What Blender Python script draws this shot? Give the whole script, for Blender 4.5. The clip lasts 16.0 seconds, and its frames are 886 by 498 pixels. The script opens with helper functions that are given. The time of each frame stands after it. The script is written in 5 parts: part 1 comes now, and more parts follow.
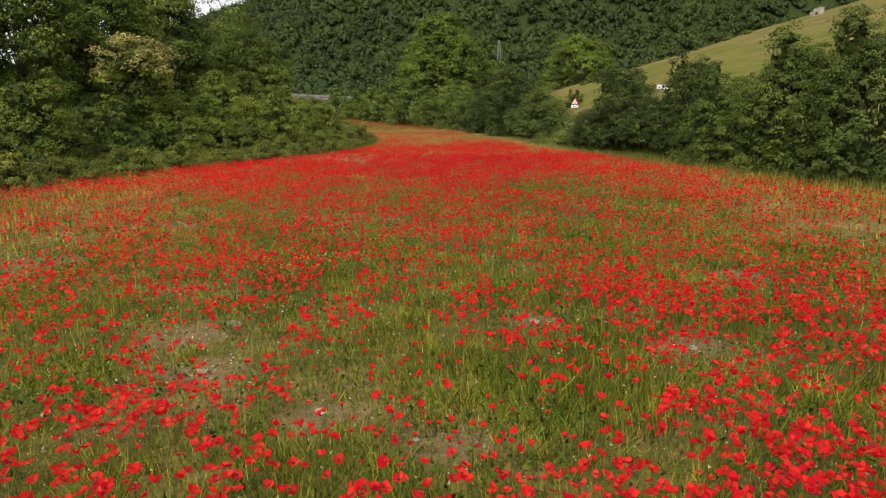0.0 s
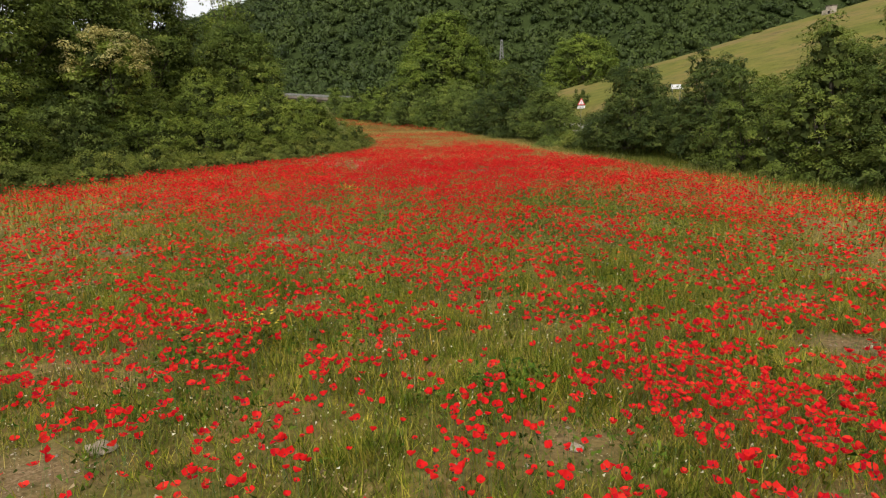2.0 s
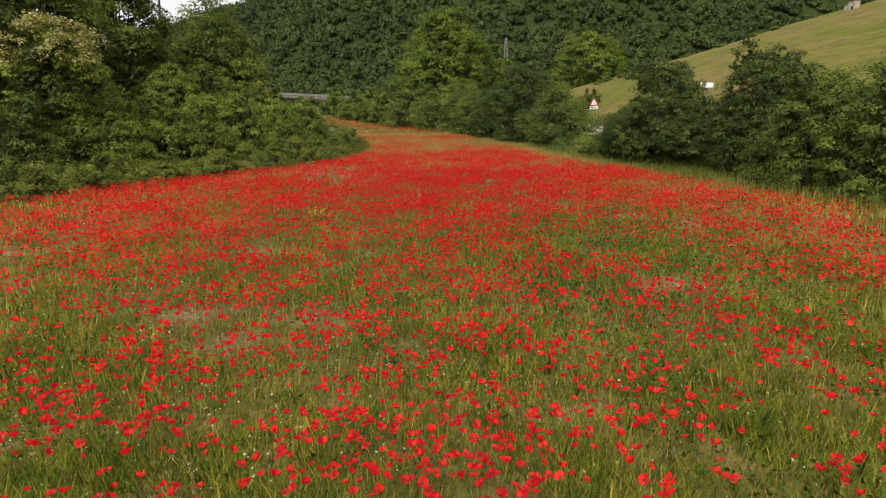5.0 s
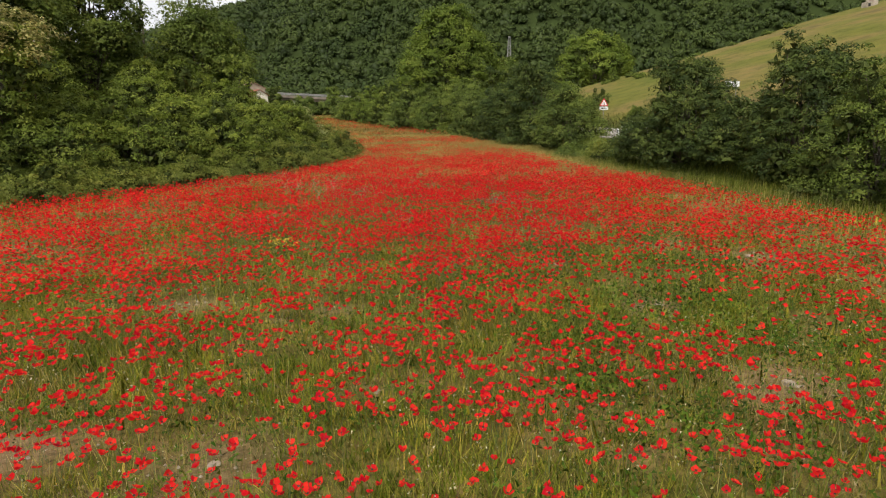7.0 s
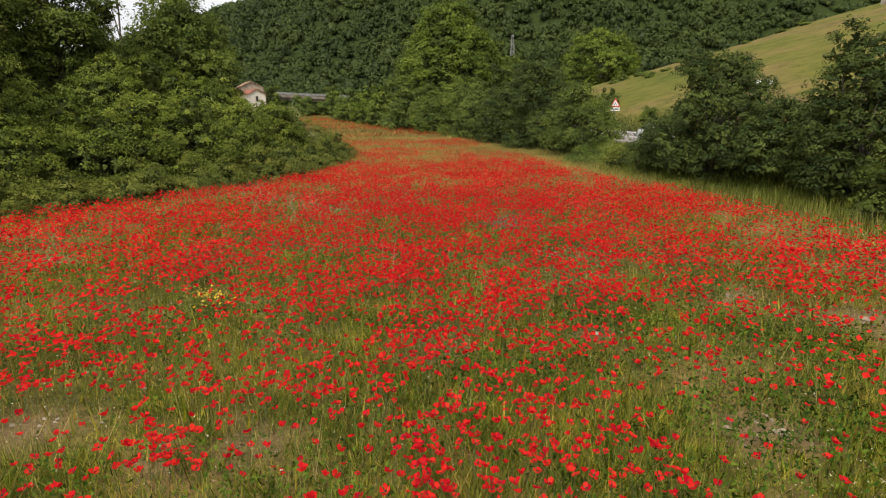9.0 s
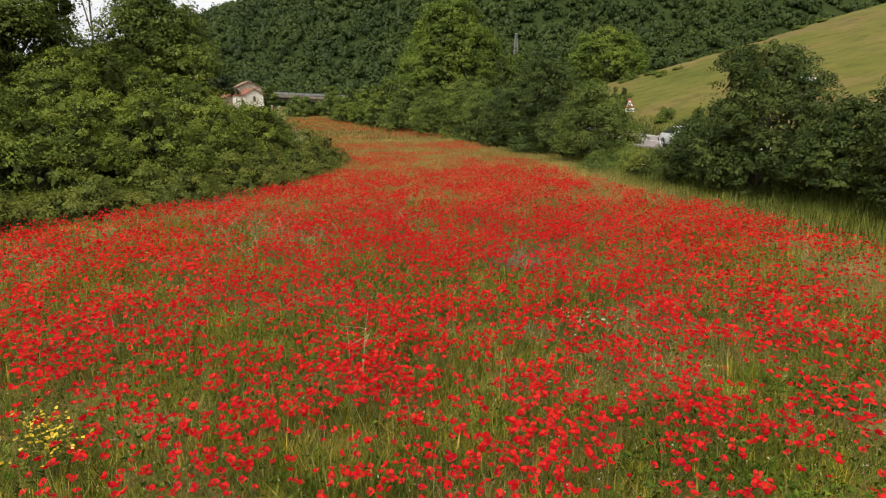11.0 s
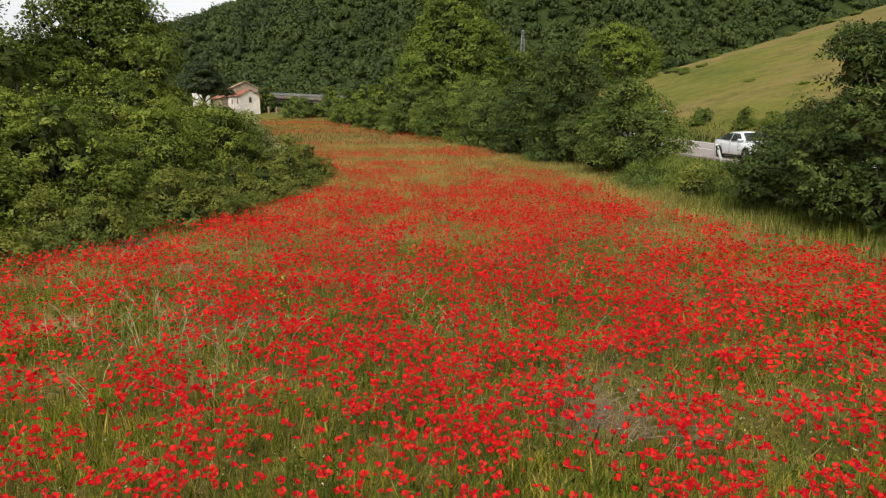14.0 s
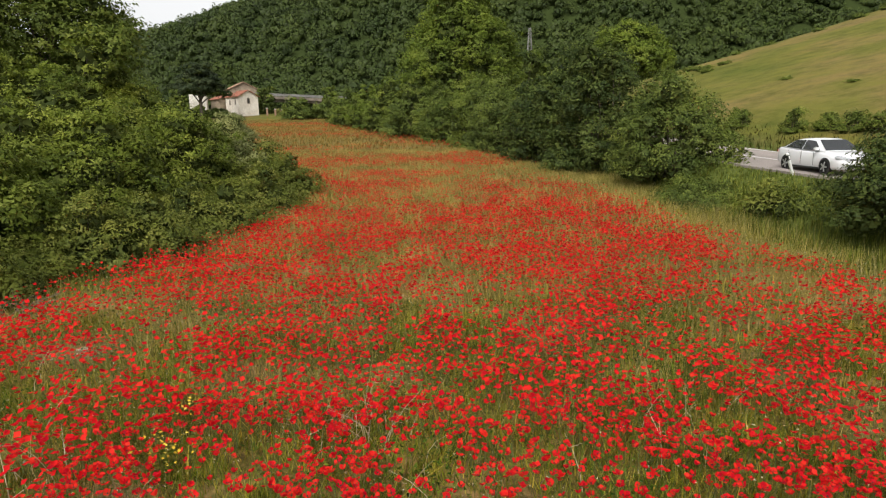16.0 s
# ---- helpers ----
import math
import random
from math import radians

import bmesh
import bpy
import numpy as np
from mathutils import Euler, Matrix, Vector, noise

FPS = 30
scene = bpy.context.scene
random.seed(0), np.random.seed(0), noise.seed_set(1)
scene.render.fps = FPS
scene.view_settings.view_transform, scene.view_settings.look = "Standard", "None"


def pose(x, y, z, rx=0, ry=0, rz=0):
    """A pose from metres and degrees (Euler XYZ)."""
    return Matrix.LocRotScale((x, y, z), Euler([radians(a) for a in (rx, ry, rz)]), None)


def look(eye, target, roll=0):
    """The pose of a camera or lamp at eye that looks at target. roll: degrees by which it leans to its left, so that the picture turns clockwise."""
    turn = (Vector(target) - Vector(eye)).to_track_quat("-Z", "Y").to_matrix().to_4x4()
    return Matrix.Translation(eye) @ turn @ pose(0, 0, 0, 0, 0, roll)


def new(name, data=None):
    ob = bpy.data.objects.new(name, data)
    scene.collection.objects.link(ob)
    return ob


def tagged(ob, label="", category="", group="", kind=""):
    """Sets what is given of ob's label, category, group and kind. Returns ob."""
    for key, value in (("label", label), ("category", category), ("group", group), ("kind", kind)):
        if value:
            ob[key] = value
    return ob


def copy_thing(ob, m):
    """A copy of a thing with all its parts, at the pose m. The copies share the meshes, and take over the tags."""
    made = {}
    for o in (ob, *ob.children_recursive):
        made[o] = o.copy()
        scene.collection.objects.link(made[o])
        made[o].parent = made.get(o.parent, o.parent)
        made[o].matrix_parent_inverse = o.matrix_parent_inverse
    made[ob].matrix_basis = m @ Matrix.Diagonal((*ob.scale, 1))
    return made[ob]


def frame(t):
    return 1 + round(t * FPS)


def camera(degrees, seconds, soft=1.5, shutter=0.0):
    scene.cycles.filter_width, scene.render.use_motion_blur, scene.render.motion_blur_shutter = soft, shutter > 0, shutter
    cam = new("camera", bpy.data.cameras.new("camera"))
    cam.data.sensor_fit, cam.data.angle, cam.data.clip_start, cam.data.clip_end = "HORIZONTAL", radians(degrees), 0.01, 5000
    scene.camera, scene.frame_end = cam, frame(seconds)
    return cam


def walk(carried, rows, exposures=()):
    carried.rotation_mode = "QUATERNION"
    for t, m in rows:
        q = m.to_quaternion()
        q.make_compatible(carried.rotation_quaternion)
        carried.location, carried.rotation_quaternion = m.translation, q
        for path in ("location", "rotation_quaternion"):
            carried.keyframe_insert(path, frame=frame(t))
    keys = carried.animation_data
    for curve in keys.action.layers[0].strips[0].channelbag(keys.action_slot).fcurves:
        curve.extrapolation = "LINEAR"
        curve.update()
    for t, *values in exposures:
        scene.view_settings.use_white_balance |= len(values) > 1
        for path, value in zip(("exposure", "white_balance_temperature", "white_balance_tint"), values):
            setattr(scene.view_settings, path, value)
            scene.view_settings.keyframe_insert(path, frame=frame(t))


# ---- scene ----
cam = camera(72.0, 16.0, 1.2)
# seconds, eye x y z, yaw, pitch, roll: a drone gliding forward over the field
ROWS = [
    (0, -0.033, 0.066, 3.138, -0.01, -11.91, -0.77),
    (1, 0.059, 1.792, 3.179, 0.04, -11.90, -0.65),
    (2, 0.115, 3.664, 3.228, 0.11, -11.89, -0.60),
    (3, 0.159, 5.647, 3.282, 0.19, -11.88, -0.58),
    (4, 0.205, 7.716, 3.342, 0.27, -11.88, -0.57),
    (5, 0.261, 9.851, 3.407, 0.36, -11.88, -0.56),
    (6, 0.325, 12.042, 3.475, 0.45, -11.88, -0.52),
    (7, 0.394, 14.284, 3.548, 0.53, -11.88, -0.48),
    (8, 0.459, 16.576, 3.624, 0.61, -11.89, -0.43),
    (9, 0.510, 18.925, 3.703, 0.69, -11.88, -0.39),
    (10, 0.537, 21.338, 3.784, 0.77, -11.88, -0.37),
    (11, 0.530, 23.828, 3.867, 0.85, -11.87, -0.38),
    (12, 0.483, 26.412, 3.952, 0.93, -11.86, -0.42),
    (13, 0.394, 29.106, 4.039, 1.03, -11.85, -0.48),
    (14, 0.264, 31.929, 4.126, 1.14, -11.83, -0.56),
    (15, 0.106, 34.900, 4.215, 1.28, -11.80, -0.63),
    (16, -0.063, 38.038, 4.304, 1.45, -11.76, -0.65),
]
walk(cam, [(t, pose(x, y, z, 90 + pitch, 0, yaw) @ pose(0, 0, 0, 0, 0, roll)) for t, x, y, z, yaw, pitch, roll in ROWS])

# ---- world, sun, exposure ----
world = bpy.data.worlds.new("overcast_sky")
scene.world = world
world.use_nodes = True
wn, wl = world.node_tree.nodes, world.node_tree.links
sky = wn.new("ShaderNodeTexSky")
sky.sky_type = "NISHITA"
sky.sun_disc = False
sky.sun_elevation, sky.sun_rotation = radians(48), radians(200)
sky.dust_density, sky.air_density = 3.0, 1.0
veil = wn.new("ShaderNodeHueSaturation")
veil.inputs["Saturation"].default_value = 0.05
wl.new(sky.outputs["Color"], veil.inputs["Color"])
wl.new(veil.outputs["Color"], wn["Background"].inputs["Color"])
wn["Background"].inputs["Strength"].default_value = 0.15
sun = new("sun", bpy.data.lights.new("sun", "SUN"))
sun.data.energy, sun.data.angle, sun.data.color = 1.5, radians(30), (1.0, 0.95, 0.87)
sun.matrix_world = look((0, 0, 60), Vector((0, 0, 60)) - Vector((math.sin(radians(200)) * 0.669, math.cos(radians(200)) * 0.669, 0.743)))
scene.view_settings.exposure = 0.55
rng = np.random.default_rng(11)


# ---- small tools ----
def mesh_of(name, co, faces, material, smooth=False, normals=None, tone=None):
    """A mesh from an array of points and an array of faces that all have the same number of corners."""
    co, faces = np.asarray(co, np.float32), np.asarray(faces, np.int32)
    me = bpy.data.meshes.new(name)
    n, k = faces.shape
    me.vertices.add(len(co))
    me.vertices.foreach_set("co", co.ravel())
    me.loops.add(n * k)
    me.loops.foreach_set("vertex_index", faces.ravel())
    me.polygons.add(n)
    me.polygons.foreach_set("loop_start", np.arange(0, n * k, k, dtype=np.int32))
    me.polygons.foreach_set("use_smooth", np.full(n, smooth or normals is not None))
    me.update(calc_edges=True)
    if normals is not None:
        normals = np.asarray(normals, np.float32)
        normals = normals / (np.linalg.norm(normals, axis=1)[:, None] + 1e-9)
        me.attributes.new("custom_normal", "FLOAT_VECTOR", "POINT").data.foreach_set("vector", normals.astype(np.float32).ravel())
    if tone is not None:
        me.attributes.new("tone", "FLOAT", "POINT").data.foreach_set("value", np.asarray(tone, np.float32))
    me.materials.append(material)
    return me


def part(name, data, material, parent, label=""):
    """Links a bmesh or a mesh as one part under a thing or a part."""
    if isinstance(data, bmesh.types.BMesh):
        me = bpy.data.meshes.new(name)
        data.to_mesh(me)
        data.free()
        me.materials.append(material)
        data = me
    ob = new(name, data)
    ob.parent = parent
    return tagged(ob, label)


def thing(name, m, label, category, group="", kind=""):
    ob = new(name)
    ob.empty_display_size = 0.2
    ob.matrix_world = m
    return tagged(ob, label, category, group, kind)


def box(bm, x0, x1, y0, y1, z0, z1, bevel=0.0):
    got = bmesh.ops.create_cube(bm, size=1.0, matrix=Matrix.LocRotScale(((x0 + x1) / 2, (y0 + y1) / 2, (z0 + z1) / 2), None, (x1 - x0, y1 - y0, z1 - z0)))
    if bevel:
        edges = list({e for v in got["verts"] for e in v.link_edges})
        bmesh.ops.bevel(bm, geom=edges, offset=bevel, segments=2, affect="EDGES")
    return bm


def tubes(lines, sides=5):
    """Points and quads of tapered tubes; a line is rows of x, y, z, radius."""
    cos, faces, start = [], [], 0
    for line in lines:
        line = np.asarray(line, float)
        p, r = line[:, :3], line[:, 3]
        way = np.gradient(p, axis=0)
        way /= np.linalg.norm(way, axis=1)[:, None] + 1e-9
        side = np.cross(way, (0.31, 0.9, 0.28))
        side /= np.linalg.norm(side, axis=1)[:, None] + 1e-9
        other = np.cross(way, side)
        a = np.arange(sides) * 2 * np.pi / sides
        ring = p[:, None] + r[:, None, None] * (np.cos(a)[None, :, None] * side[:, None] + np.sin(a)[None, :, None] * other[:, None])
        cos.append(ring.reshape(-1, 3))
        for i in range(len(p) - 1):
            for j in range(sides):
                k = (j + 1) % sides
                faces.append((start + i * sides + j, start + i * sides + k, start + (i + 1) * sides + k, start + (i + 1) * sides + j))
        start += len(p) * sides
    return np.concatenate(cos), np.array(faces)


def lattice(seed, n=64):
    return np.random.default_rng(seed).random((n, n))


LATTICES = [lattice(s) for s in range(8)]


def value_noise(x, y, scale, seed):
    g = LATTICES[seed % 8]
    n = len(g)
    u, v = np.asarray(x) / scale + 13.7 * seed, np.asarray(y) / scale + 7.3 * seed
    i, j = np.floor(u).astype(int), np.floor(v).astype(int)
    f, h = u - i, v - j
    f, h = f * f * (3 - 2 * f), h * h * (3 - 2 * h)
    a, b, c, d = g[i % n, j % n], g[(i + 1) % n, j % n], g[i % n, (j + 1) % n], g[(i + 1) % n, (j + 1) % n]
    return (a * (1 - f) + b * f) * (1 - h) + (c * (1 - f) + d * f) * h


def fbm(x, y, scale, seed):
    return (value_noise(x, y, scale, seed) + 0.5 * value_noise(x, y, scale / 2.1, seed + 1) + 0.25 * value_noise(x, y, scale / 4.3, seed + 2)) / 1.75


def softplus(v, s):
    return s * np.logaddexp(0, np.asarray(v) / s)


def step(v, a, b):
    t = np.clip((np.asarray(v) - a) / (b - a), 0, 1)
    return t * t * (3 - 2 * t)


# ---- the lie of the land ----
# Road centre by distance ahead; the field's edges left and right
ROAD_Y = (-120, 0, 20, 40, 50, 60, 70, 80, 92, 115, 150, 190, 260)
ROAD_X = (95, 41, 32.5, 25, 21.6, 18.9, 17.3, 15.9, 14.2, 11.5, 4.5, -8, -34)
LEFT_Y = (-60, 20, 29, 32, 38, 43, 47, 53, 57, 64, 72, 76, 84, 100, 150, 215)
LEFT_X = (-24, -22, -20.7, -19.6, -18.3, -16.8, -14, -10.6, -9.2, -8.1, -8.3, -11, -17, -30, -44, -62)
RIGHT_Y = (-60, 20, 26, 31, 38, 45, 52, 58, 66, 75, 84, 100, 116, 150, 190, 215)
RIGHT_X = (21, 19.2, 18.2, 16.8, 15, 13.6, 12.3, 11.6, 11.2, 10, 8.4, 6.4, 4.4, -9, -28, -36)


def road_x(y):
    return np.interp(y, ROAD_Y, ROAD_X)


def road_z(y):
    return np.interp(y, (-120, 40, 60, 70, 80, 92, 115, 150, 190, 260), (1.5, 1.6, 1.75, 1.95, 2.3, 2.75, 3.35, 4.5, 6, 9))


def left_x(y):
    return np.interp(y, LEFT_Y, LEFT_X)


def right_x(y):
    return np.interp(y, RIGHT_Y, RIGHT_X)


def land(x, y):
    """Height of the ground."""
    x, y = np.asarray(x, float), np.asarray(y, float)
    base = 0.031 * softplus(y - 60, 8) - 0.017 * softplus(y - 330, 30) + 0.055 * softplus(y - 200, 6) - 0.055 * softplus(y - 260, 10)
    base = base + 0.10 * (fbm(x, y, 5.0, 2) - 0.5) * step(200 - y, 0, 40)
    d, zr = x - road_x(y), road_z(y)
    bank = base + (zr - base) * step(d, -7.0, -3.7) * (y < 275)
    hill = 0.272 * softplus(d - 5.0, 1.2) * step(y, -150, 60) + 1.6 * step(d, 4.5, 12) * step(y, 70, 120) - 0.34 * softplus(y - 146 - 0.05 * x, 5) + 0.7 * (fbm(x, y, 17, 5) - 0.5) * step(d, 5, 15)
    hill = softplus(hill, 0.35) * step(d, 3.5, 7.5)
    far = step(y, 335, 640) * np.clip(150 + np.minimum(0.307 * x, 0.23 * x) + 9 * (fbm(x, y, 90, 3) - 0.5), 18, 172)
    return bank + hill + far


# Bare stony patches: x, y, radius
BARE = ((5.0, 22.0, 0.8), (4.3, 25.7, 0.7), (8.2, 29.7, 0.9), (6.4, 31.4, 0.7), (-2.2, 20.1, 0.7), (-3.2, 7.4, 0.6), (-3.9, 8.8, 0.7), (3.4, 8.0, 0.5), (1.4, 9.2, 0.5), (-1.4, 6.3, 0.5), (0.0, 5.5, 0.5), (-4.5, 20.3, 0.7), (-4.8, 25.8, 0.6), (-1.8, 25.4, 0.5), (3.1, 29.2, 0.5), (-0.8, 21.9, 0.4), (-7.3, 49.0, 0.7), (2.2, 39.6, 0.6), (-9.4, 14.0, 1.0), (-8.0, 19.0, 0.9), (6.0, 12.0, 0.6), (-3.2, 18.9, 0.6), (-0.4, 18.7, 0.4))


def bare(x, y):
    """How bare the soil lies, 0 to 1."""
    out = np.zeros(np.shape(x))
    for bx, by, r in BARE:
        out = np.maximum(out, 1.0 * np.exp(-(((x - bx) / (1.1 * r)) ** 2 + ((y - by) / (0.75 * r)) ** 2)))
    return out


def thin(x, y):
    """A greener stretch of the field with few poppies."""
    return np.exp(-(((x - 5.2) / 3.2) ** 2) - ((y - 26.0) / 4.5) ** 2)


# ---- materials ----
def material(name, rough=0.7, spec=0.3):
    m = bpy.data.materials.new(name)
    m.use_nodes = True
    b = m.node_tree.nodes["Principled BSDF"]
    b.inputs["Roughness"].default_value = rough
    b.inputs["Specular IOR Level"].default_value = spec
    return m, m.node_tree.nodes, m.node_tree.links, b


def ramp(nodes, links, fac, stops):
    r = nodes.new("ShaderNodeValToRGB")
    while len(r.color_ramp.elements) < len(stops):
        r.color_ramp.elements.new(0.5)
    for e, (p, c) in zip(r.color_ramp.elements, stops):
        e.position, e.color = p, c
    links.new(fac, r.inputs["Fac"])
    return r.outputs["Color"]


def noise_at(nodes, links, scale, detail=3.0, rough=0.55):
    n, g = nodes.new("ShaderNodeTexNoise"), nodes.new("ShaderNodeNewGeometry")
    n.inputs["Scale"].default_value, n.inputs["Detail"].default_value, n.inputs["Roughness"].default_value = scale, detail, rough
    links.new(g.outputs["Position"], n.inputs["Vector"])
    return n.outputs["Fac"]


def mixed(nodes, links, a, b, fac, kind="MIX"):
    m = nodes.new("ShaderNodeMix")
    m.data_type, m.blend_type = "RGBA", kind
    for sock, v in ((m.inputs["Factor"], fac), (m.inputs["A"], a), (m.inputs["B"], b)):
        if hasattr(v, "is_output"):
            links.new(v, sock)
        else:
            sock.default_value = v
    return m.outputs["Result"]


def bumped(nodes, links, b, height, strength, dist):
    u = nodes.new("ShaderNodeBump")
    u.inputs["Strength"].default_value, u.inputs["Distance"].default_value = strength, dist
    links.new(height, u.inputs["Height"])
    links.new(u.outputs["Normal"], b.inputs["Normal"])


def leafy(name, dark, mid, light, patch=0.25, glow=0.3, rough=0.55, other=None, tuft=0.0, sprig=0.0, drift=True, gloss=0.16):
    """Leaves: each one has a tone of its own, as has each sprig, and tones drift from place to place; some light comes through."""
    m, n, l, b = material(name, rough, gloss)
    g = n.new("ShaderNodeNewGeometry")
    fac = g.outputs["Random Per Island"]
    if sprig:
        at, blend = n.new("ShaderNodeAttribute"), n.new("ShaderNodeMix")
        at.attribute_name = "tone"
        blend.inputs["Factor"].default_value = sprig
        l.new(fac, blend.inputs["A"])
        l.new(at.outputs["Fac"], blend.inputs["B"])
        fac = blend.outputs["Result"]
    own = ramp(n, l, fac, ((0.0, dark), (0.5, mid), (1.0, light)))
    col = own
    if drift:
        col = mixed(n, l, own, ramp(n, l, noise_at(n, l, patch), ((0.32, (0.66, 0.70, 0.66, 1)), (0.68, (1.26, 1.19, 1.04, 1)))), 1.0, "MULTIPLY")
    if other:
        col = mixed(n, l, col, other, ramp(n, l, noise_at(n, l, patch * 2.3), ((0.55, (0, 0, 0, 1)), (0.75, (0.55, 0.55, 0.55, 1)))))
    if tuft:
        col = mixed(n, l, col, ramp(n, l, noise_at(n, l, tuft, 4.0, 0.6), ((0.34, (0.40, 0.52, 0.42, 1)), (0.5, (1, 1, 1, 1)), (0.66, (1.75, 1.45, 1.35, 1)))), 1.0, "MULTIPLY")
    l.new(col, b.inputs["Base Color"])
    t, mix = n.new("ShaderNodeBsdfTranslucent"), n.new("ShaderNodeMixShader")
    l.new(col, t.inputs["Color"])
    mix.inputs["Fac"].default_value = glow
    l.new(b.outputs["BSDF"], mix.inputs[1])
    l.new(t.outputs["BSDF"], mix.inputs[2])
    l.new(mix.outputs["Shader"], n["Material Output"].inputs["Surface"])
    return m


def plain(name, stops, scale, rough=0.8, spec=0.3, bump=0.3, dist=0.02, metal=0.0, fine=None):
    """A surface with colour variation at two sizes and fine relief."""
    m, n, l, b = material(name, rough, spec)
    b.inputs["Metallic"].default_value = metal
    big, small = noise_at(n, l, scale), noise_at(n, l, fine or scale * 9)
    col = ramp(n, l, big, stops)
    col = mixed(n, l, col, ramp(n, l, small, ((0.25, (0.72, 0.72, 0.72, 1)), (0.75, (1.25, 1.25, 1.25, 1)))), 1.0, "MULTIPLY")
    l.new(col, b.inputs["Base Color"])
    if bump:
        bumped(n, l, b, small, bump, dist)
    return m


leaf_bramble = leafy("bramble_leaves", (0.078, 0.102, 0.016, 1), (0.146, 0.174, 0.029, 1), (0.250, 0.262, 0.062, 1), 0.5, sprig=0.75)
leaf_shrub = leafy("shrub_leaves", (0.078, 0.110, 0.014, 1), (0.146, 0.192, 0.026, 1), (0.244, 0.284, 0.054, 1), 0.35, sprig=0.75)
leaf_dark = leafy("dark_shrub_leaves", (0.050, 0.076, 0.018, 1), (0.103, 0.142, 0.028, 1), (0.196, 0.236, 0.050, 1), 0.4, sprig=0.75)
leaf_tree = leafy("tree_leaves", (0.065, 0.095, 0.015, 1), (0.118, 0.159, 0.026, 1), (0.203, 0.239, 0.048, 1), 0.22, sprig=0.75)
leaf_light = leafy("light_tree_leaves", (0.105, 0.137, 0.015, 1), (0.175, 0.213, 0.027, 1), (0.257, 0.286, 0.050, 1), 0.2, sprig=0.75)
leaf_deep = leafy("deep_green_leaves", (0.026, 0.044, 0.012, 1), (0.058, 0.086, 0.019, 1), (0.132, 0.166, 0.038, 1), 0.5, sprig=0.75)
leaf_mid = leafy("mid_green_leaves", (0.076, 0.116, 0.014, 1), (0.130, 0.178, 0.024, 1), (0.200, 0.248, 0.046, 1), 0.2, sprig=0.75)
leaf_grey = leafy("willow_leaves", (0.174, 0.196, 0.069, 1), (0.261, 0.288, 0.112, 1), (0.363, 0.378, 0.167, 1), 0.4, sprig=0.75)
# shade between the forest's leaves, put into a darker green for the crown cores
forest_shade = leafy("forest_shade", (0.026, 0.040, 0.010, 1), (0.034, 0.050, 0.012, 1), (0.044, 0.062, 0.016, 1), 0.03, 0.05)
leaf_pine = leafy("pine_needles", (0.022, 0.036, 0.016, 1), (0.040, 0.059, 0.026, 1), (0.070, 0.089, 0.040, 1), 0.2, sprig=0.75)
leaf_forest = leafy("forest_leaves", (0.031, 0.050, 0.011, 1), (0.044, 0.066, 0.015, 1), (0.066, 0.088, 0.021, 1), 0.03, 0.15, sprig=0.75)
blossom = leafy("cream_blossom", (0.20, 0.20, 0.05, 1), (0.36, 0.32, 0.11, 1), (0.52, 0.47, 0.22, 1), 0.6)
# darker leaf colour that holds the shade inside bushes and tree crowns
inner_shade = leafy("inner_shade_leaves", (0.030, 0.043, 0.010, 1), (0.052, 0.069, 0.016, 1), (0.082, 0.104, 0.025, 1), 1.6, 0.1, 0.9)
bark = plain("bark", ((0.3, (0.050, 0.040, 0.030, 1)), (0.7, (0.120, 0.100, 0.075, 1))), 2.0, 0.9, 0.2, 0.6, 0.03)
grass_green = leafy("field_grass", (0.064, 0.090, 0.005, 1), (0.215, 0.220, 0.016, 1), (0.480, 0.390, 0.085, 1), 0.30, 0.35, 0.6, (0.330, 0.225, 0.055, 1), 2.6, gloss=0.04)
grass_lush = leafy("verge_grass", (0.064, 0.094, 0.011, 1), (0.145, 0.174, 0.024, 1), (0.290, 0.285, 0.070, 1), 0.5, 0.35, gloss=0.06)
grass_hill = leafy("meadow_grass", (0.088, 0.096, 0.018, 1), (0.125, 0.122, 0.028, 1), (0.175, 0.145, 0.045, 1), 0.09, 0.2)
straw = plain("dry_straw", ((0.3, (0.36, 0.29, 0.17, 1)), (0.7, (0.56, 0.48, 0.32, 1))), 3.0, 0.7, 0.3, 0.0)
dead_wood = plain("dead_wood", ((0.3, (0.13, 0.098, 0.070, 1)), (0.7, (0.27, 0.210, 0.150, 1))), 4.0, 0.8, 0.3, 0.5, 0.01)
petal_red = leafy("poppy_petals", (0.520, 0.008, 0.024, 1), (0.780, 0.017, 0.020, 1), (0.920, 0.052, 0.032, 1), 0.6, 0.5, 0.6, drift=False, gloss=0.06)
petal_yellow = leafy("yellow_petals", (0.62, 0.42, 0.03, 1), (0.75, 0.55, 0.05, 1), (0.80, 0.65, 0.12, 1), 0.6, 0.3)
petal_white = leafy("white_petals", (0.60, 0.60, 0.50, 1), (0.72, 0.72, 0.64, 1), (0.80, 0.80, 0.74, 1), 0.6, 0.3)
stem_green = plain("stems", ((0.3, (0.07, 0.10, 0.03, 1)), (0.7, (0.13, 0.16, 0.05, 1))), 3.0, 0.6, 0.3, 0.0)
poppy_heart = plain("poppy_heart", ((0.3, (0.012, 0.010, 0.014, 1)), (0.7, (0.03, 0.03, 0.03, 1))), 20, 0.6, 0.3, 0.0)
stone_pale = plain("pale_stone", ((0.3, (0.26, 0.21, 0.15, 1)), (0.7, (0.42, 0.35, 0.26, 1))), 8.0, 0.85, 0.3, 0.6, 0.01)


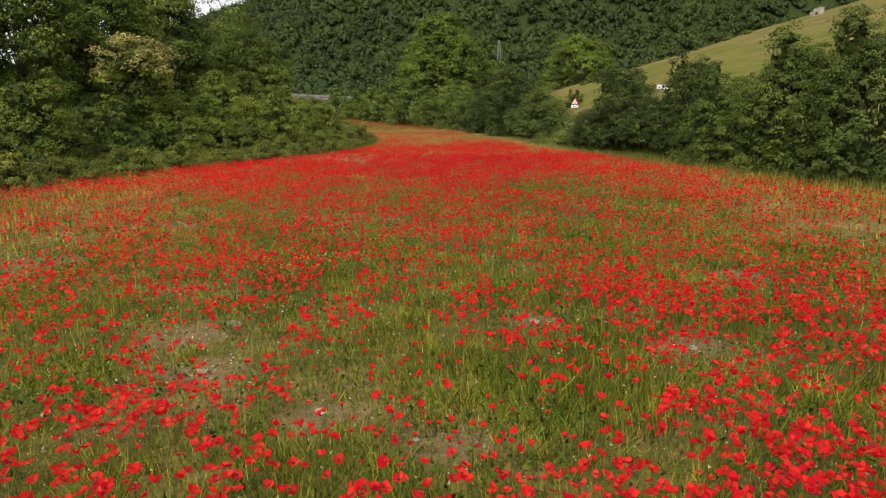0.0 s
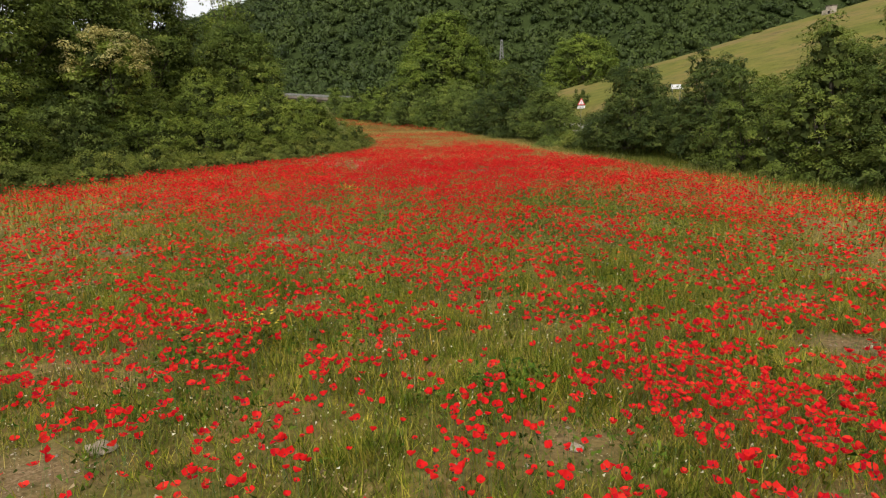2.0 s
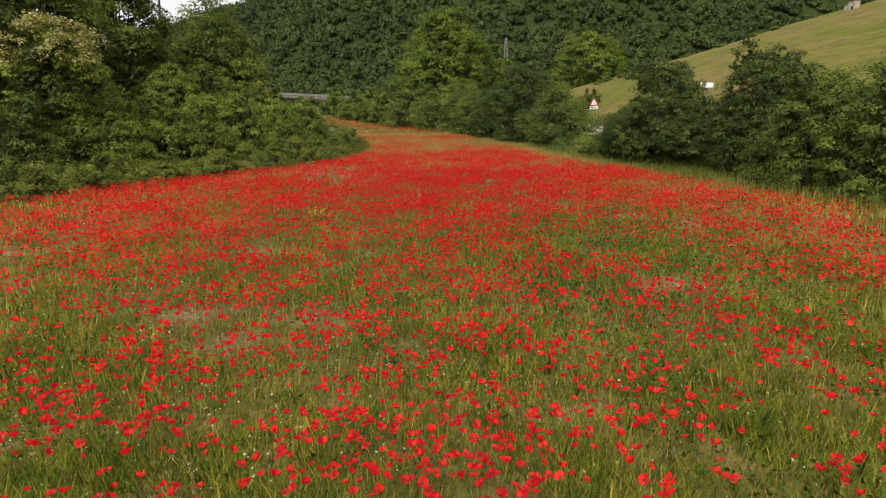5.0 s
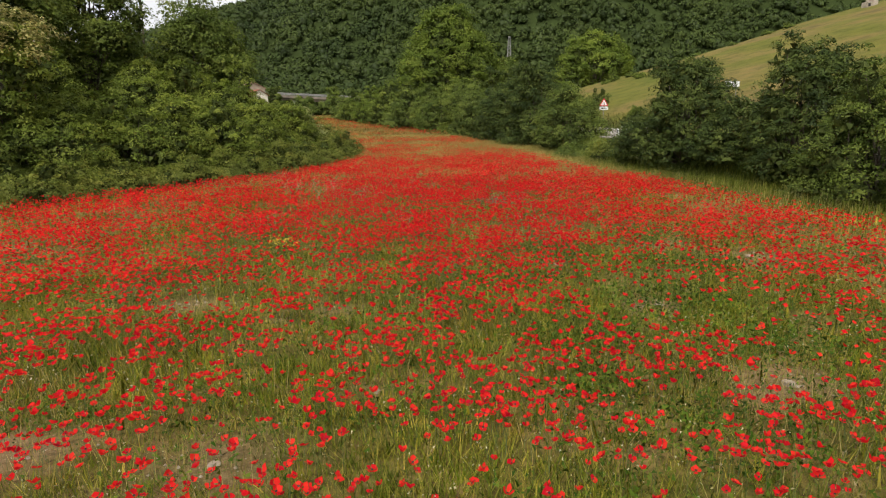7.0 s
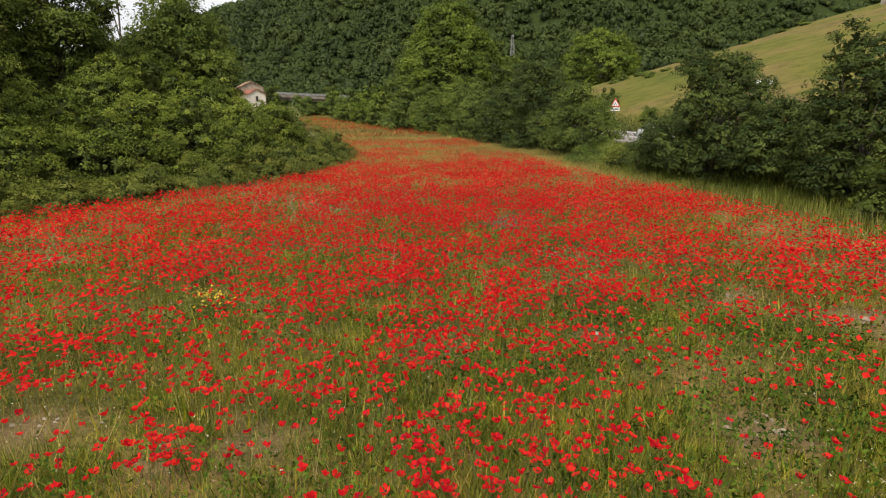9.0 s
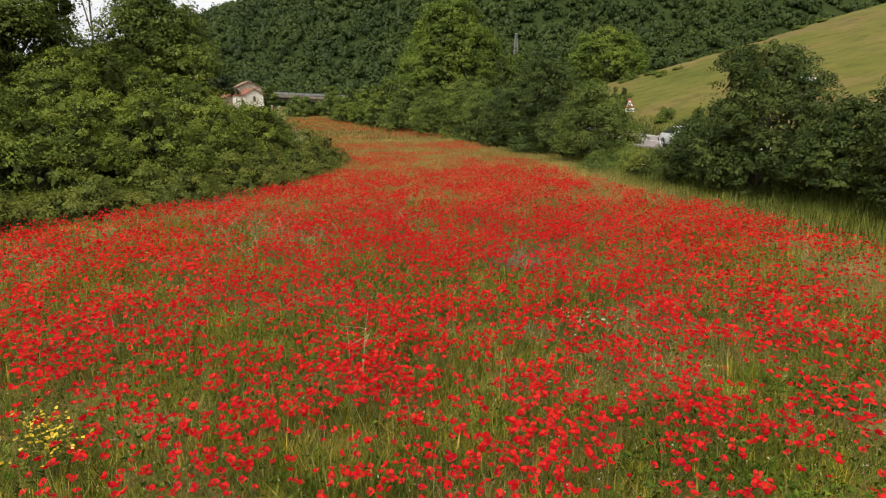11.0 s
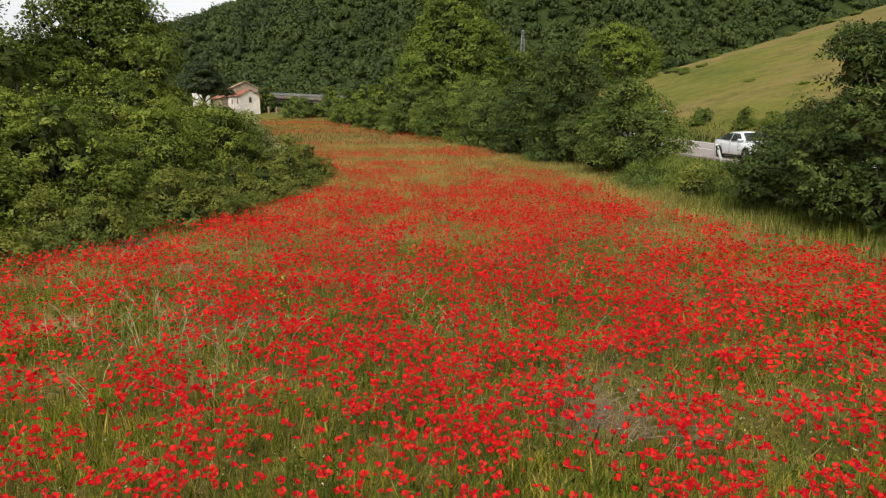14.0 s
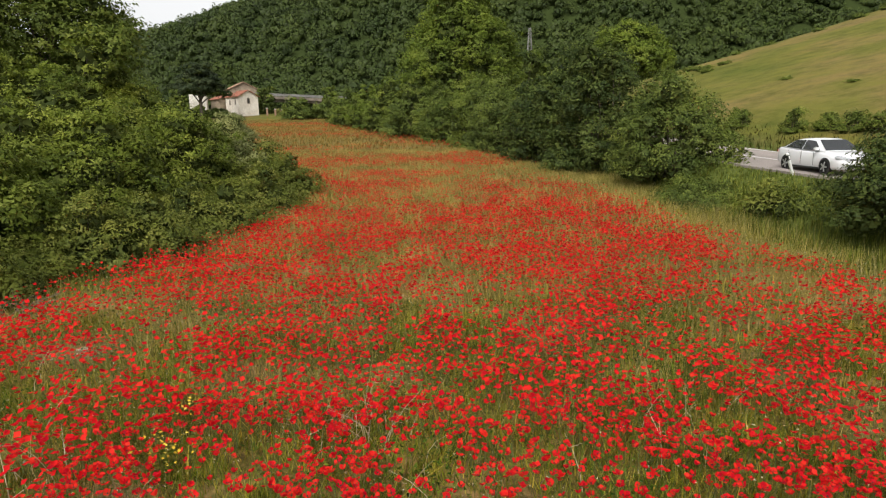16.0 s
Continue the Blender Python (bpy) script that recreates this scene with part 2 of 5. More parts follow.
def ground_material():
    """Soil and low growth under the field, greener verges, a yellow-green meadow on the hill, and forest floor far off."""
    m, n, l, b = material("ground_cover", 0.95, 0.1)
    soil = ramp(n, l, noise_at(n, l, 0.55, 5.0, 0.65), ((0.30, (0.072, 0.074, 0.014, 1)), (0.50, (0.140, 0.116, 0.034, 1)), (0.62, (0.215, 0.150, 0.066, 1)), (0.74, (0.31, 0.220, 0.125, 1))))
    crumbs = ramp(n, l, noise_at(n, l, 7.0, 6.0, 0.7), ((0.34, (0.42, 0.46, 0.40, 1)), (0.66, (1.6, 1.5, 1.35, 1))))
    col = mixed(n, l, soil, crumbs, 1.0, "MULTIPLY")
    meadow = ramp(n, l, noise_at(n, l, 0.07, 5.0, 0.6), ((0.30, (0.086, 0.098, 0.016, 1)), (0.46, (0.124, 0.118, 0.024, 1)), (0.60, (0.165, 0.124, 0.042, 1)), (0.70, (0.105, 0.080, 0.034, 1))))
    meadow = mixed(n, l, meadow, ramp(n, l, noise_at(n, l, 0.42, 7.0, 0.68), ((0.32, (0.58, 0.68, 0.52, 1)), (0.5, (1, 1, 1, 1)), (0.7, (1.22, 1.16, 1.05, 1)))), 1.0, "MULTIPLY")
    at = n.new("ShaderNodeAttribute")
    at.attribute_name = "cover"
    sep = n.new("ShaderNodeSeparateColor")
    l.new(at.outputs["Color"], sep.inputs["Color"])
    col = mixed(n, l, col, meadow, sep.outputs["Red"])
    verge = ramp(n, l, noise_at(n, l, 1.2, 4.0), ((0.3, (0.045, 0.062, 0.010, 1)), (0.7, (0.100, 0.120, 0.026, 1))))
    col = mixed(n, l, col, verge, sep.outputs["Green"])
    col = mixed(n, l, col, (0.030, 0.043, 0.011, 1), sep.outputs["Blue"])
    worn = n.new("ShaderNodeMath")
    worn.operation = "MULTIPLY"
    l.new(at.outputs["Alpha"], worn.inputs[0])
    l.new(ramp(n, l, noise_at(n, l, 3.5, 5.0, 0.7), ((0.30, (0.2, 0.2, 0.2, 1)), (0.55, (1, 1, 1, 1)))), worn.inputs[1])
    gravel = ramp(n, l, noise_at(n, l, 26.0, 4.0, 0.7), ((0.3, (0.080, 0.046, 0.024, 1)), (0.5, (0.20, 0.130, 0.072, 1)), (0.72, (0.36, 0.255, 0.160, 1))))
    col = mixed(n, l, col, gravel, worn.outputs[0])
    l.new(col, b.inputs["Base Color"])
    bumped(n, l, b, noise_at(n, l, 9.0, 6.0, 0.7), 0.6, 0.05)
    return m


ground_cover = ground_material()


# ---- ground ----
def build_ground():
    xs = np.unique(np.concatenate([np.linspace(-900, -70, 40), np.linspace(-70, -24, 40), np.linspace(-24, 26, 110), np.linspace(26, 110, 60), np.linspace(110, 900, 40)]))
    ys = np.unique(np.concatenate([np.linspace(-150, -10, 20), np.linspace(-10, 80, 140), np.linspace(80, 210, 120), np.linspace(210, 340, 50), np.linspace(340, 700, 60), np.linspace(700, 1500, 12)]))
    gx, gy = np.meshgrid(xs, ys)
    gz = land(gx, gy)
    co = np.stack([gx, gy, gz], -1).reshape(-1, 3)
    nx, ny = len(xs), len(ys)
    i = (np.arange(ny - 1)[:, None] * nx + np.arange(nx - 1)[None]).ravel()
    me = mesh_of("ground", co, np.stack([i, i + 1, i + nx + 1, i + nx], 1), ground_cover, True)
    d = gx - road_x(gy)
    meadow = np.maximum(step(d, 4.5, 7.5), step(gy, 196, 214) * step(gx, -95, -75)) * (gy < 300)
    inside = step(gx - left_x(gy), -0.6, 0.9) * step(right_x(gy) - gx, -0.2, 2.2) * (gy < 212)
    verge = (1 - inside) * (1 - meadow) * (gy < 335)
    forest = step(gy, 325, 345)
    col = np.stack([meadow, verge, forest, bare(gx, gy)], -1).astype(np.float32)
    att = me.color_attributes.new("cover", "FLOAT_COLOR", "POINT")
    att.data.foreach_set("color", col.ravel())
    tagged(new("ground", me), "poppy field soil with green verges, a grassy hill and wooded slope", "ground", "", "structure")


build_ground()


# ---- road ----
asphalt = plain("asphalt", ((0.3, (0.25, 0.215, 0.195, 1)), (0.7, (0.32, 0.28, 0.255, 1))), 0.5, 0.85, 0.3, 0.3, 0.005, 0.0, 30)
road_paint = plain("road_paint", ((0.3, (0.55, 0.55, 0.53, 1)), (0.7, (0.75, 0.75, 0.72, 1))), 2.0, 0.7, 0.3, 0.0)


def road_strip(name, a, b, lift, mat, y0=-110, y1=255, gaps=0.0):
    ys = np.arange(y0, y1, 1.5)
    cx = np.convolve(np.pad(road_x(ys), 5, "edge"), np.ones(11) / 11, "valid")
    cz = np.convolve(np.pad(road_z(ys), 5, "edge"), np.ones(11) / 11, "valid") + lift
    co = np.concatenate([np.stack([cx + o, ys, cz + dz], -1) for o, dz in ((a, 0), (b, 0), (a, -0.3), (b, -0.3))])
    n = len(ys)
    i = np.arange(n - 1)
    if gaps:
        i = i[(i // 3) % 3 == 0]
    faces = np.concatenate([np.stack([p + i, q + i, q + i + 1, p + i + 1], 1) for p, q in ((0, n), (n, 3 * n), (2 * n, 0))])
    return mesh_of(name, co, faces, mat)


road = new("road", road_strip("road", -3.4, 3.4, 0.10, asphalt))
tagged(road, "worn pale grey asphalt country road with white lines", "road", "", "structure")
part("centre_line", road_strip("centre_line", -0.07, 0.07, 0.106, road_paint), road_paint, road)
part("edge_line", road_strip("edge_line", 3.05, 3.2, 0.106, road_paint), road_paint, road)


# ---- foliage ----
def leaves(name, centre, normal, size, mat, aspect=0.55, corners=4, along=None, out=None, tone=None):
    """Many small pointed leaves, each with its own place, facing and size; far ones have three corners. out: the way that the
    foliage round each leaf faces, towards which its shading leans; tone: a tone for each leaf's sprig."""
    n = len(centre)
    normal = normal / (np.linalg.norm(normal, axis=1)[:, None] + 1e-9)
    if out is not None:
        normal = np.where((normal * out).sum(1)[:, None] < 0, -normal, normal)
    u = np.cross(normal, rng.normal(size=(n, 3))) if along is None else along - normal * (along * normal).sum(1)[:, None]
    u /= np.linalg.norm(u, axis=1)[:, None] + 1e-9
    v = np.cross(normal, u)
    s = size[:, None]
    bend = normal * s * 0.18
    if corners == 4:
        co = [centre - u * s * 0.5, centre - v * s * 0.5 * aspect + bend, centre + u * s * 0.5, centre + v * s * 0.5 * aspect + bend]
    else:
        co = [centre - u * s * 0.3 + v * s * 0.6 * aspect, centre - u * s * 0.45 - v * s * 0.5 * aspect, centre + u * s * 0.65]
    soft = None if out is None else np.repeat(out + 0.5 * normal, corners, 0)
    tone = None if tone is None else np.repeat(tone, corners)
    return mesh_of(name, np.stack(co, 1).reshape(-1, 3), np.arange(n * corners).reshape(-1, corners), mat, False, soft, tone)


def shell(lobes, count, spray, size, up=0.35, low=-0.35, sprig=14, depth=0.34):
    """Leaf places on small domed boughs that stand out all round the lobes of a crown, with hollows between them."""
    lobes = np.asarray(lobes, float)
    area = lobes[:, 3] * lobes[:, 4] + lobes[:, 3] * lobes[:, 5] + lobes[:, 4] * lobes[:, 5]
    m = max(8, count // sprig)
    want, got_c, got_d = m, [], []
    while want > 0:
        k = rng.choice(len(lobes), 2 * m, p=area / area.sum())
        d = rng.normal(size=(2 * m, 3))
        d /= np.linalg.norm(d, axis=1)[:, None]
        flip = d[:, 2] < low
        d[flip, 2] *= -1
        r = 1.06 - depth * rng.random(2 * m) ** 1.5
        r = r + 0.13 * np.sin(4.1 * d[:, 0] + 2.3 * k) * np.sin(4.7 * d[:, 1] + 1.1 * k) * np.sin(3.9 * d[:, 2] + 3.1 * k)
        r = r + (rng.random(2 * m) < 0.10) * (d[:, 2] > -0.1) * 0.55 * rng.random(2 * m)
        c = lobes[k, :3] + d * lobes[k, 3:6] * r[:, None]
        free = np.ones(2 * m, bool)
        for i, q in enumerate(lobes):
            free &= (k == i) | (np.linalg.norm((c - q[:3]) / q[3:6], axis=1) > 0.80)
        got_c.append(c[free][:want])
        got_d.append(d[free][:want])
        want -= len(got_c[-1])
    c, d = np.concatenate(got_c), np.concatenate(got_d)
    m = len(c)
    i = np.repeat(np.arange(m), sprig)
    wide = spray * (0.95 + 1.5 * rng.random(m) ** 1.3)
    e = rng.normal(size=(len(i), 3))
    e /= np.linalg.norm(e, axis=1)[:, None]
    e[:, 2] = np.where((e[:, 2] < 0) & (rng.random(len(i)) < 0.75), -e[:, 2], e[:, 2])
    off = e * (wide[i] * (0.45 + 0.65 * rng.random(len(i)) ** 0.6))[:, None]
    off[:, 2] = off[:, 2] * 0.62 - 0.30 * np.hypot(off[:, 0], off[:, 1])
    p = c[i] + off + d[i] * wide[i, None] * 0.35
    along = e * (1, 1, 0.2) + 0.5 * rng.normal(size=off.shape) + d[i] * 0.3
    nrm = e * 0.6 + d[i] * 0.3 + rng.normal(size=(len(i), 3)) * 0.5 + (0, 0, up)
    s = size * (0.50 + 0.85 * rng.random(len(i)))
    middle = (lobes[:, :3] * area[:, None]).sum(0) / area.sum()
    bulk = p - middle
    bulk /= np.linalg.norm(bulk, axis=1)[:, None] + 1e-9
    out = e * 0.7 + d[i] * 0.4 + bulk * 0.35 + (0, 0, 0.25)
    return p, nrm, s, along, out / (np.linalg.norm(out, axis=1)[:, None] + 1e-9), rng.random(m)[i]


def cores(lobes, shrink, mat, name="inner_shade_leaves"):
    """Leaves deep inside a crown, lobe by lobe, ragged and with gaps; the shade in there is put into their dark colour.
    """
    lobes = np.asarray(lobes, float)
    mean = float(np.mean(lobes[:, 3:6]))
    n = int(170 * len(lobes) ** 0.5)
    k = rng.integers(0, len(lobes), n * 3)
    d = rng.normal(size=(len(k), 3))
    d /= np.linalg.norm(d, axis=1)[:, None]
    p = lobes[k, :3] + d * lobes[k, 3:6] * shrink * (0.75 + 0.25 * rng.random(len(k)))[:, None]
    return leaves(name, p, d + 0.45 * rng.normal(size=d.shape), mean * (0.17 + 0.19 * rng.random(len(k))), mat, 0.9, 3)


def random_lobes(w, d, h, n, seed, low=0.25):
    """Lobes that fill a dome of width w, depth d and height h over the ground."""
    r = np.random.default_rng(seed)
    out = [(0, 0, h * 0.45, w * 0.36, d * 0.36, h * 0.42)]
    mean = (w + d + 1.2 * h) / 3.2
    for i in range(3):
        a, q = 6.28 * r.random(), mean * (0.08 + 0.05 * r.random())
        out.append((math.cos(a) * w * 0.24, math.sin(a) * d * 0.24, h * (0.88 + 0.14 * r.random()), q * 1.1, q * 1.1, q * 1.5))
    for i in range(7):
        a, q = i * 0.9 + 0.4 * r.random(), mean * (0.14 + 0.05 * r.random())
        out.append((math.cos(a) * (w / 2 - q), math.sin(a) * (d / 2 - q), 0.55 * q, q * 1.2, q * 1.2, min(q, h * 0.4)))
    for i in range(n):
        a = i * 2.4 + 0.7 * r.random()
        f = math.asin(min(1, (i + 0.3 + 0.4 * r.random()) / n))
        s = mean * (0.11 + 0.12 * r.random())
        out.append((math.cos(a) * math.cos(f) * (w / 2 - 0.75 * s), math.sin(a) * math.cos(f) * (d / 2 - 0.75 * s), h * low * 0.6 + math.sin(f) * (h * (1 - low * 0.6) - 0.7 * s) * (0.86 + 0.2 * r.random()), s * 1.1, s * 1.1, s * 0.85))
    return out


def stems(lobes, r0, seed, base=(0, 0, -0.2)):
    """A trunk or a set of stems that fork into every lobe."""
    r = np.random.default_rng(seed)
    lines = []
    for q in lobes:
        tip = np.array(q[:3]) + (0, 0, q[5] * 0.3)
        b = np.array(base) + (*(r.normal(size=2) * r0 * 1.5), 0)
        t = np.linspace(0, 1, 6)[:, None]
        mid = (b + tip) / 2 + r.normal(size=3) * 0.12 * np.linalg.norm(tip - b) * np.array((1, 1, 0.2))
        p = (1 - t) ** 2 * b + 2 * t * (1 - t) * mid + t**2 * tip
        lines.append(np.concatenate([p, r0 * (1 - 0.85 * t)], 1))
    return lines


def bush(name, x, y, w, d, h, count, size, mat, label, seed, lobes=9, spray=0.28, turn=0, category="bush", core=0.80, group="", low=0.22, up=0.35, sink=0.3):
    m = pose(x, y, float(land(x, y)) - sink, 0, 0, turn)
    ob = thing(name, m, label, category, group)
    q = random_lobes(w, d, h, lobes, seed, low)
    p, nrm, s, along, out, tone = shell(q, count, spray, size, up, -0.35, 80, 0.45)
    keep = p[:, 2] > sink
    part("foliage", leaves("foliage", p[keep], nrm[keep], s[keep], mat, 0.62, 3, along[keep], out[keep], tone[keep]), mat, ob)
    part("inner_shade_leaves", cores(q, core, inner_shade), inner_shade, ob)
    co, f = tubes(stems(q[1:], 0.05 + 0.008 * h, seed), 4)
    part("branchwork", mesh_of("branchwork", co, f, bark, True), bark, ob)
    return ob


def tree(name, x, y, crown, trunk_r, count, size, mat, label, seed, spray=0.5, core=0.80, category="tree", depth=0.4, group="", sprig=56, fork=None):
    """A tree from the lobes of its crown, given from its foot."""
    m = pose(x, y, float(land(x, y)) - 0.1)
    ob = thing(name, m, label, category, group)
    p, nrm, s, along, out, tone = shell(crown, count, spray, size, 0.3, -0.6, sprig, depth)
    part("crown", leaves("crown", p, nrm, s, mat, 0.66, 3, along, out, tone), mat, ob)
    if core:
        part("inner_shade_leaves", cores(crown, core, inner_shade), inner_shade, ob)
    top = max(q[2] for q in crown)
    fork = fork or min(q[2] - q[5] for q in crown) + 0.15 * top
    r = np.random.default_rng(seed)
    t = np.linspace(0, 1, 7)[:, None]
    bole = np.concatenate([t * (0, 0, top * 0.95) + r.normal(size=(7, 3)) * (0.12, 0.12, 0) * np.sqrt(t), trunk_r * (1 - 0.8 * t)], 1)
    lines = [bole]
    for q in crown:
        b = np.array((0, 0, fork * (0.7 + 0.5 * r.random())))
        tip = np.array(q[:3])
        mid = (b + tip) / 2 + (0, 0, 0.12 * np.linalg.norm(tip - b))
        p = (1 - t) ** 2 * b + 2 * t * (1 - t) * mid + t**2 * tip
        lines.append(np.concatenate([p, trunk_r * 0.45 * (1 - 0.85 * t)], 1))
    co, f = tubes(lines, 7)
    part("trunk", mesh_of("trunk", co, f, bark, True), bark, ob)
    return ob


def crown_of(w, d, z0, z1, n, seed, peak=0.5, lobe=0.24):
    """Lobes for a tall crown between the heights z0 and z1, widest at the share peak of its height."""
    r = np.random.default_rng(seed)
    out = [(0, 0, z0 + (z1 - z0) * 0.5, w * 0.28, d * 0.28, (z1 - z0) * 0.42)]
    for i in range(n):
        f = (i + 0.5) / n
        z = z0 + (z1 - z0) * (0.08 + 0.86 * f)
        wide = (f / peak) ** 0.6 if f < peak else ((1 - f) / (1 - peak) + 0.04) ** 0.65
        a = i * 2.4 + r.random() * 0.8
        reach = 0.36 * wide * (0.75 + 0.4 * r.random())
        s = lobe * (0.75 + 0.5 * r.random()) * (0.6 + 0.4 * wide)
        out.append((math.cos(a) * w * reach, math.sin(a) * d * reach, z, w * s, d * s, min(w, z1 - z0) * s * 0.7))
    return out


# ---- the hedge on the right of the field ----
HEDGE = [
    # x, y, width, depth, height, leaves, leaf size, leaf kind
    (25.5, 17.0, 7.5, 7.0, 6.2, 12000, 0.20, leaf_deep),
    (23.0, 24.0, 7.5, 7.5, 7.6, 30000, 0.125, leaf_tree),
    (20.9, 29.6, 7.0, 7.0, 7.2, 42000, 0.110, leaf_dark),
    (19.6, 34.6, 6.8, 7.0, 6.9, 46000, 0.105, leaf_tree),
    (18.3, 39.6, 6.4, 6.2, 5.4, 38000, 0.100, leaf_tree),
    (18.1, 44.8, 5.0, 6.0, 6.2, 38000, 0.115, leaf_deep),
    (17.2, 49.2, 5.4, 5.2, 3.3, 27000, 0.115, leaf_deep),
    (15.5, 53.4, 6.0, 6.0, 6.0, 44000, 0.112, leaf_deep),
]
for i, (x, y, w, d, h, count, size, kind) in enumerate(HEDGE):
    bush("hedge_bush", x, y, w, d, h, count, size, kind, "dense dark green hedge shrub beside the poppy field" if kind in (leaf_dark, leaf_deep) else "tall leafy green hedge shrub beside the poppy field", 100 + i, 24, 0.24, i * 37, "bush", 0.80, "hedge along the road")
GAP = [
    (11.9, 72.4, 6.2, 5.6, 4.6, 36000, 0.125, leaf_dark, "round dark green bush at the field's edge"),
    (11.4, 67.2, 4.4, 3.6, 1.0, 12000, 0.10, leaf_dark, "low dark bramble bush on the road bank"),
    (12.9, 62.4, 3.0, 2.6, 0.9, 3500, 0.14, leaf_bramble, "low bramble bush on the road bank"),
    (14.4, 57.4, 4.9, 4.4, 3.3, 30000, 0.098, leaf_deep, "dark bush on the road bank"),
    (9.8, 81.2, 8.0, 7.0, 7.7, 40000, 0.15, leaf_deep, "tall green hedge shrub by the road"),
    (7.6, 88.0, 8.0, 7.0, 8.0, 34000, 0.17, leaf_deep, "tall green hedge shrub by the road"),
    (5.4, 98.0, 8.5, 8.0, 6.6, 31900, 0.16, leaf_dark, "dark green hedge shrub by the road"),
    (3.2, 108.0, 9.0, 8.0, 6.8, 26100, 0.18, leaf_tree, "tall green hedge shrub by the road"),
    (-0.4, 119.0, 10.0, 9.0, 6.8, 23200, 0.20, leaf_tree, "green hedge shrub by the road"),
    (-5.5, 131.0, 10.0, 10.0, 6.6, 20300, 0.23, leaf_dark, "dark green hedge shrub by the road"),
    (-10.5, 145.0, 11.0, 11.0, 7.4, 14500, 0.30, leaf_tree, "green hedge shrub by the road"),
    (-15.5, 160.0, 11.0, 11.0, 7.2, 13050, 0.33, leaf_mid, "light green hedge shrub by the road"),
    (-21.5, 176.0, 12.0, 11.0, 6.8, 11600, 0.36, leaf_tree, "green hedge shrub at the field's far end"),
    (-27.0, 190.0, 9.0, 9.0, 5.0, 8700, 0.36, leaf_dark, "dark bush at the field's far end"),
    (-46.0, 216.0, 12.0, 7.0, 4.2, 8700, 0.40, leaf_dark, "dark bush row at the field's far end"),
    (-36.0, 217.0, 12.0, 7.0, 4.6, 8700, 0.40, leaf_dark, "dark bush row at the field's far end"),
]
for i, (x, y, w, d, h, count, size, kind, label) in enumerate(GAP):
    bush("hedge_bush", x, y, w, d, h, count, size, kind, label, 140 + i, 20, 0.24 + 0.0016 * y, i * 61, "bush", 0.80, "hedge along the road")

tree("tall_tree", 0.8, 157.0, crown_of(20, 17, 1.0, 22.8, 30, 7, 0.30, 0.23), 0.45, 62000, 0.37, leaf_mid, "tall green tree behind the hedge", 7, 0.70, 0.86, "tree", 0.22)
tree("tall_tree", 15.0, 172.0, crown_of(11, 11, 0.5, 13.0, 12, 8, 0.4, 0.24), 0.35, 9000, 0.60, leaf_tree, "dark green tree behind the hedge", 8, 0.7, 0.8)
tree("tall_tree", 44.8, 204.0, crown_of(22, 18, 4.0, 21.5, 18, 9, 0.4, 0.22), 0.5, 36000, 0.46, leaf_mid, "broad green tree behind the hill crest", 9, 0.8, 0.86, "tree", 0.22)

# ---- the thicket on the left ----
rowl = np.random.default_rng(5)
BRAMBLE = [(-22.5, 25.5, 1.5), (-22.0, 30.0, 1.6), (-21.2, 34.0, 1.6), (-20.0, 38.0, 1.5), (-18.8, 41.8, 1.6), (-17.2, 45.4, 1.5), (-14.6, 48.8, 1.5), (-12.6, 52.6, 1.5), (-11.2, 56.8, 1.7), (-10.3, 61.2, 1.8), (-9.7, 65.6, 1.9), (-9.9, 70.0, 2.2), (-12.2, 73.6, 2.6)]
for i, (x, y, h) in enumerate(BRAMBLE):
    bush("bramble_bush", x, y, 4.4 + rowl.random(), 5.0 + rowl.random(), h, 21000, 0.095, leaf_bramble, "low tangled bramble bush at the field's edge", 200 + i, 22, 0.2, rowl.random() * 360, "bush", 0.8, "brambles at the field's edge", 0.15)
SHRUB = [
    (-25.6, 30.5, 7.0, 5.0, leaf_dark), (-24.8, 36.5, 7.4, 5.6, leaf_shrub), (-23.8, 42.4, 7.4, 4.8, leaf_dark), (-20.6, 46.8, 7.0, 4.8, leaf_shrub), (-17.6, 50.8, 6.8, 4.8, leaf_shrub),
    (-15.6, 55.4, 6.6, 4.8, leaf_shrub), (-14.4, 60.8, 6.6, 4.9, leaf_shrub), (-13.6, 66.2, 6.2, 5.0, leaf_shrub), (-13.4, 71.4, 5.2, 3.9, leaf_grey), (-19.6, 57.0, 8.0, 7.2, leaf_shrub),
    (-17.6, 64.6, 8.0, 7.2, leaf_shrub), (-18.4, 70.6, 6.4, 6.0, leaf_light), (-25.0, 104.0, 6.5, 3.7, leaf_grey), (-23.6, 52.0, 7.5, 7.0, leaf_shrub),
]
for i, (x, y, w, h, kind) in enumerate(SHRUB):
    label = "grey-green willow shrub in the thicket" if kind is leaf_grey else "leafy green shrub in the thicket beside the field"
    bush("thicket_shrub", x, y, w, w, h * 0.96, 36000, 0.12, kind, label, 230 + i, 24, 0.27, rowl.random() * 360, "bush", 0.80, "thicket")
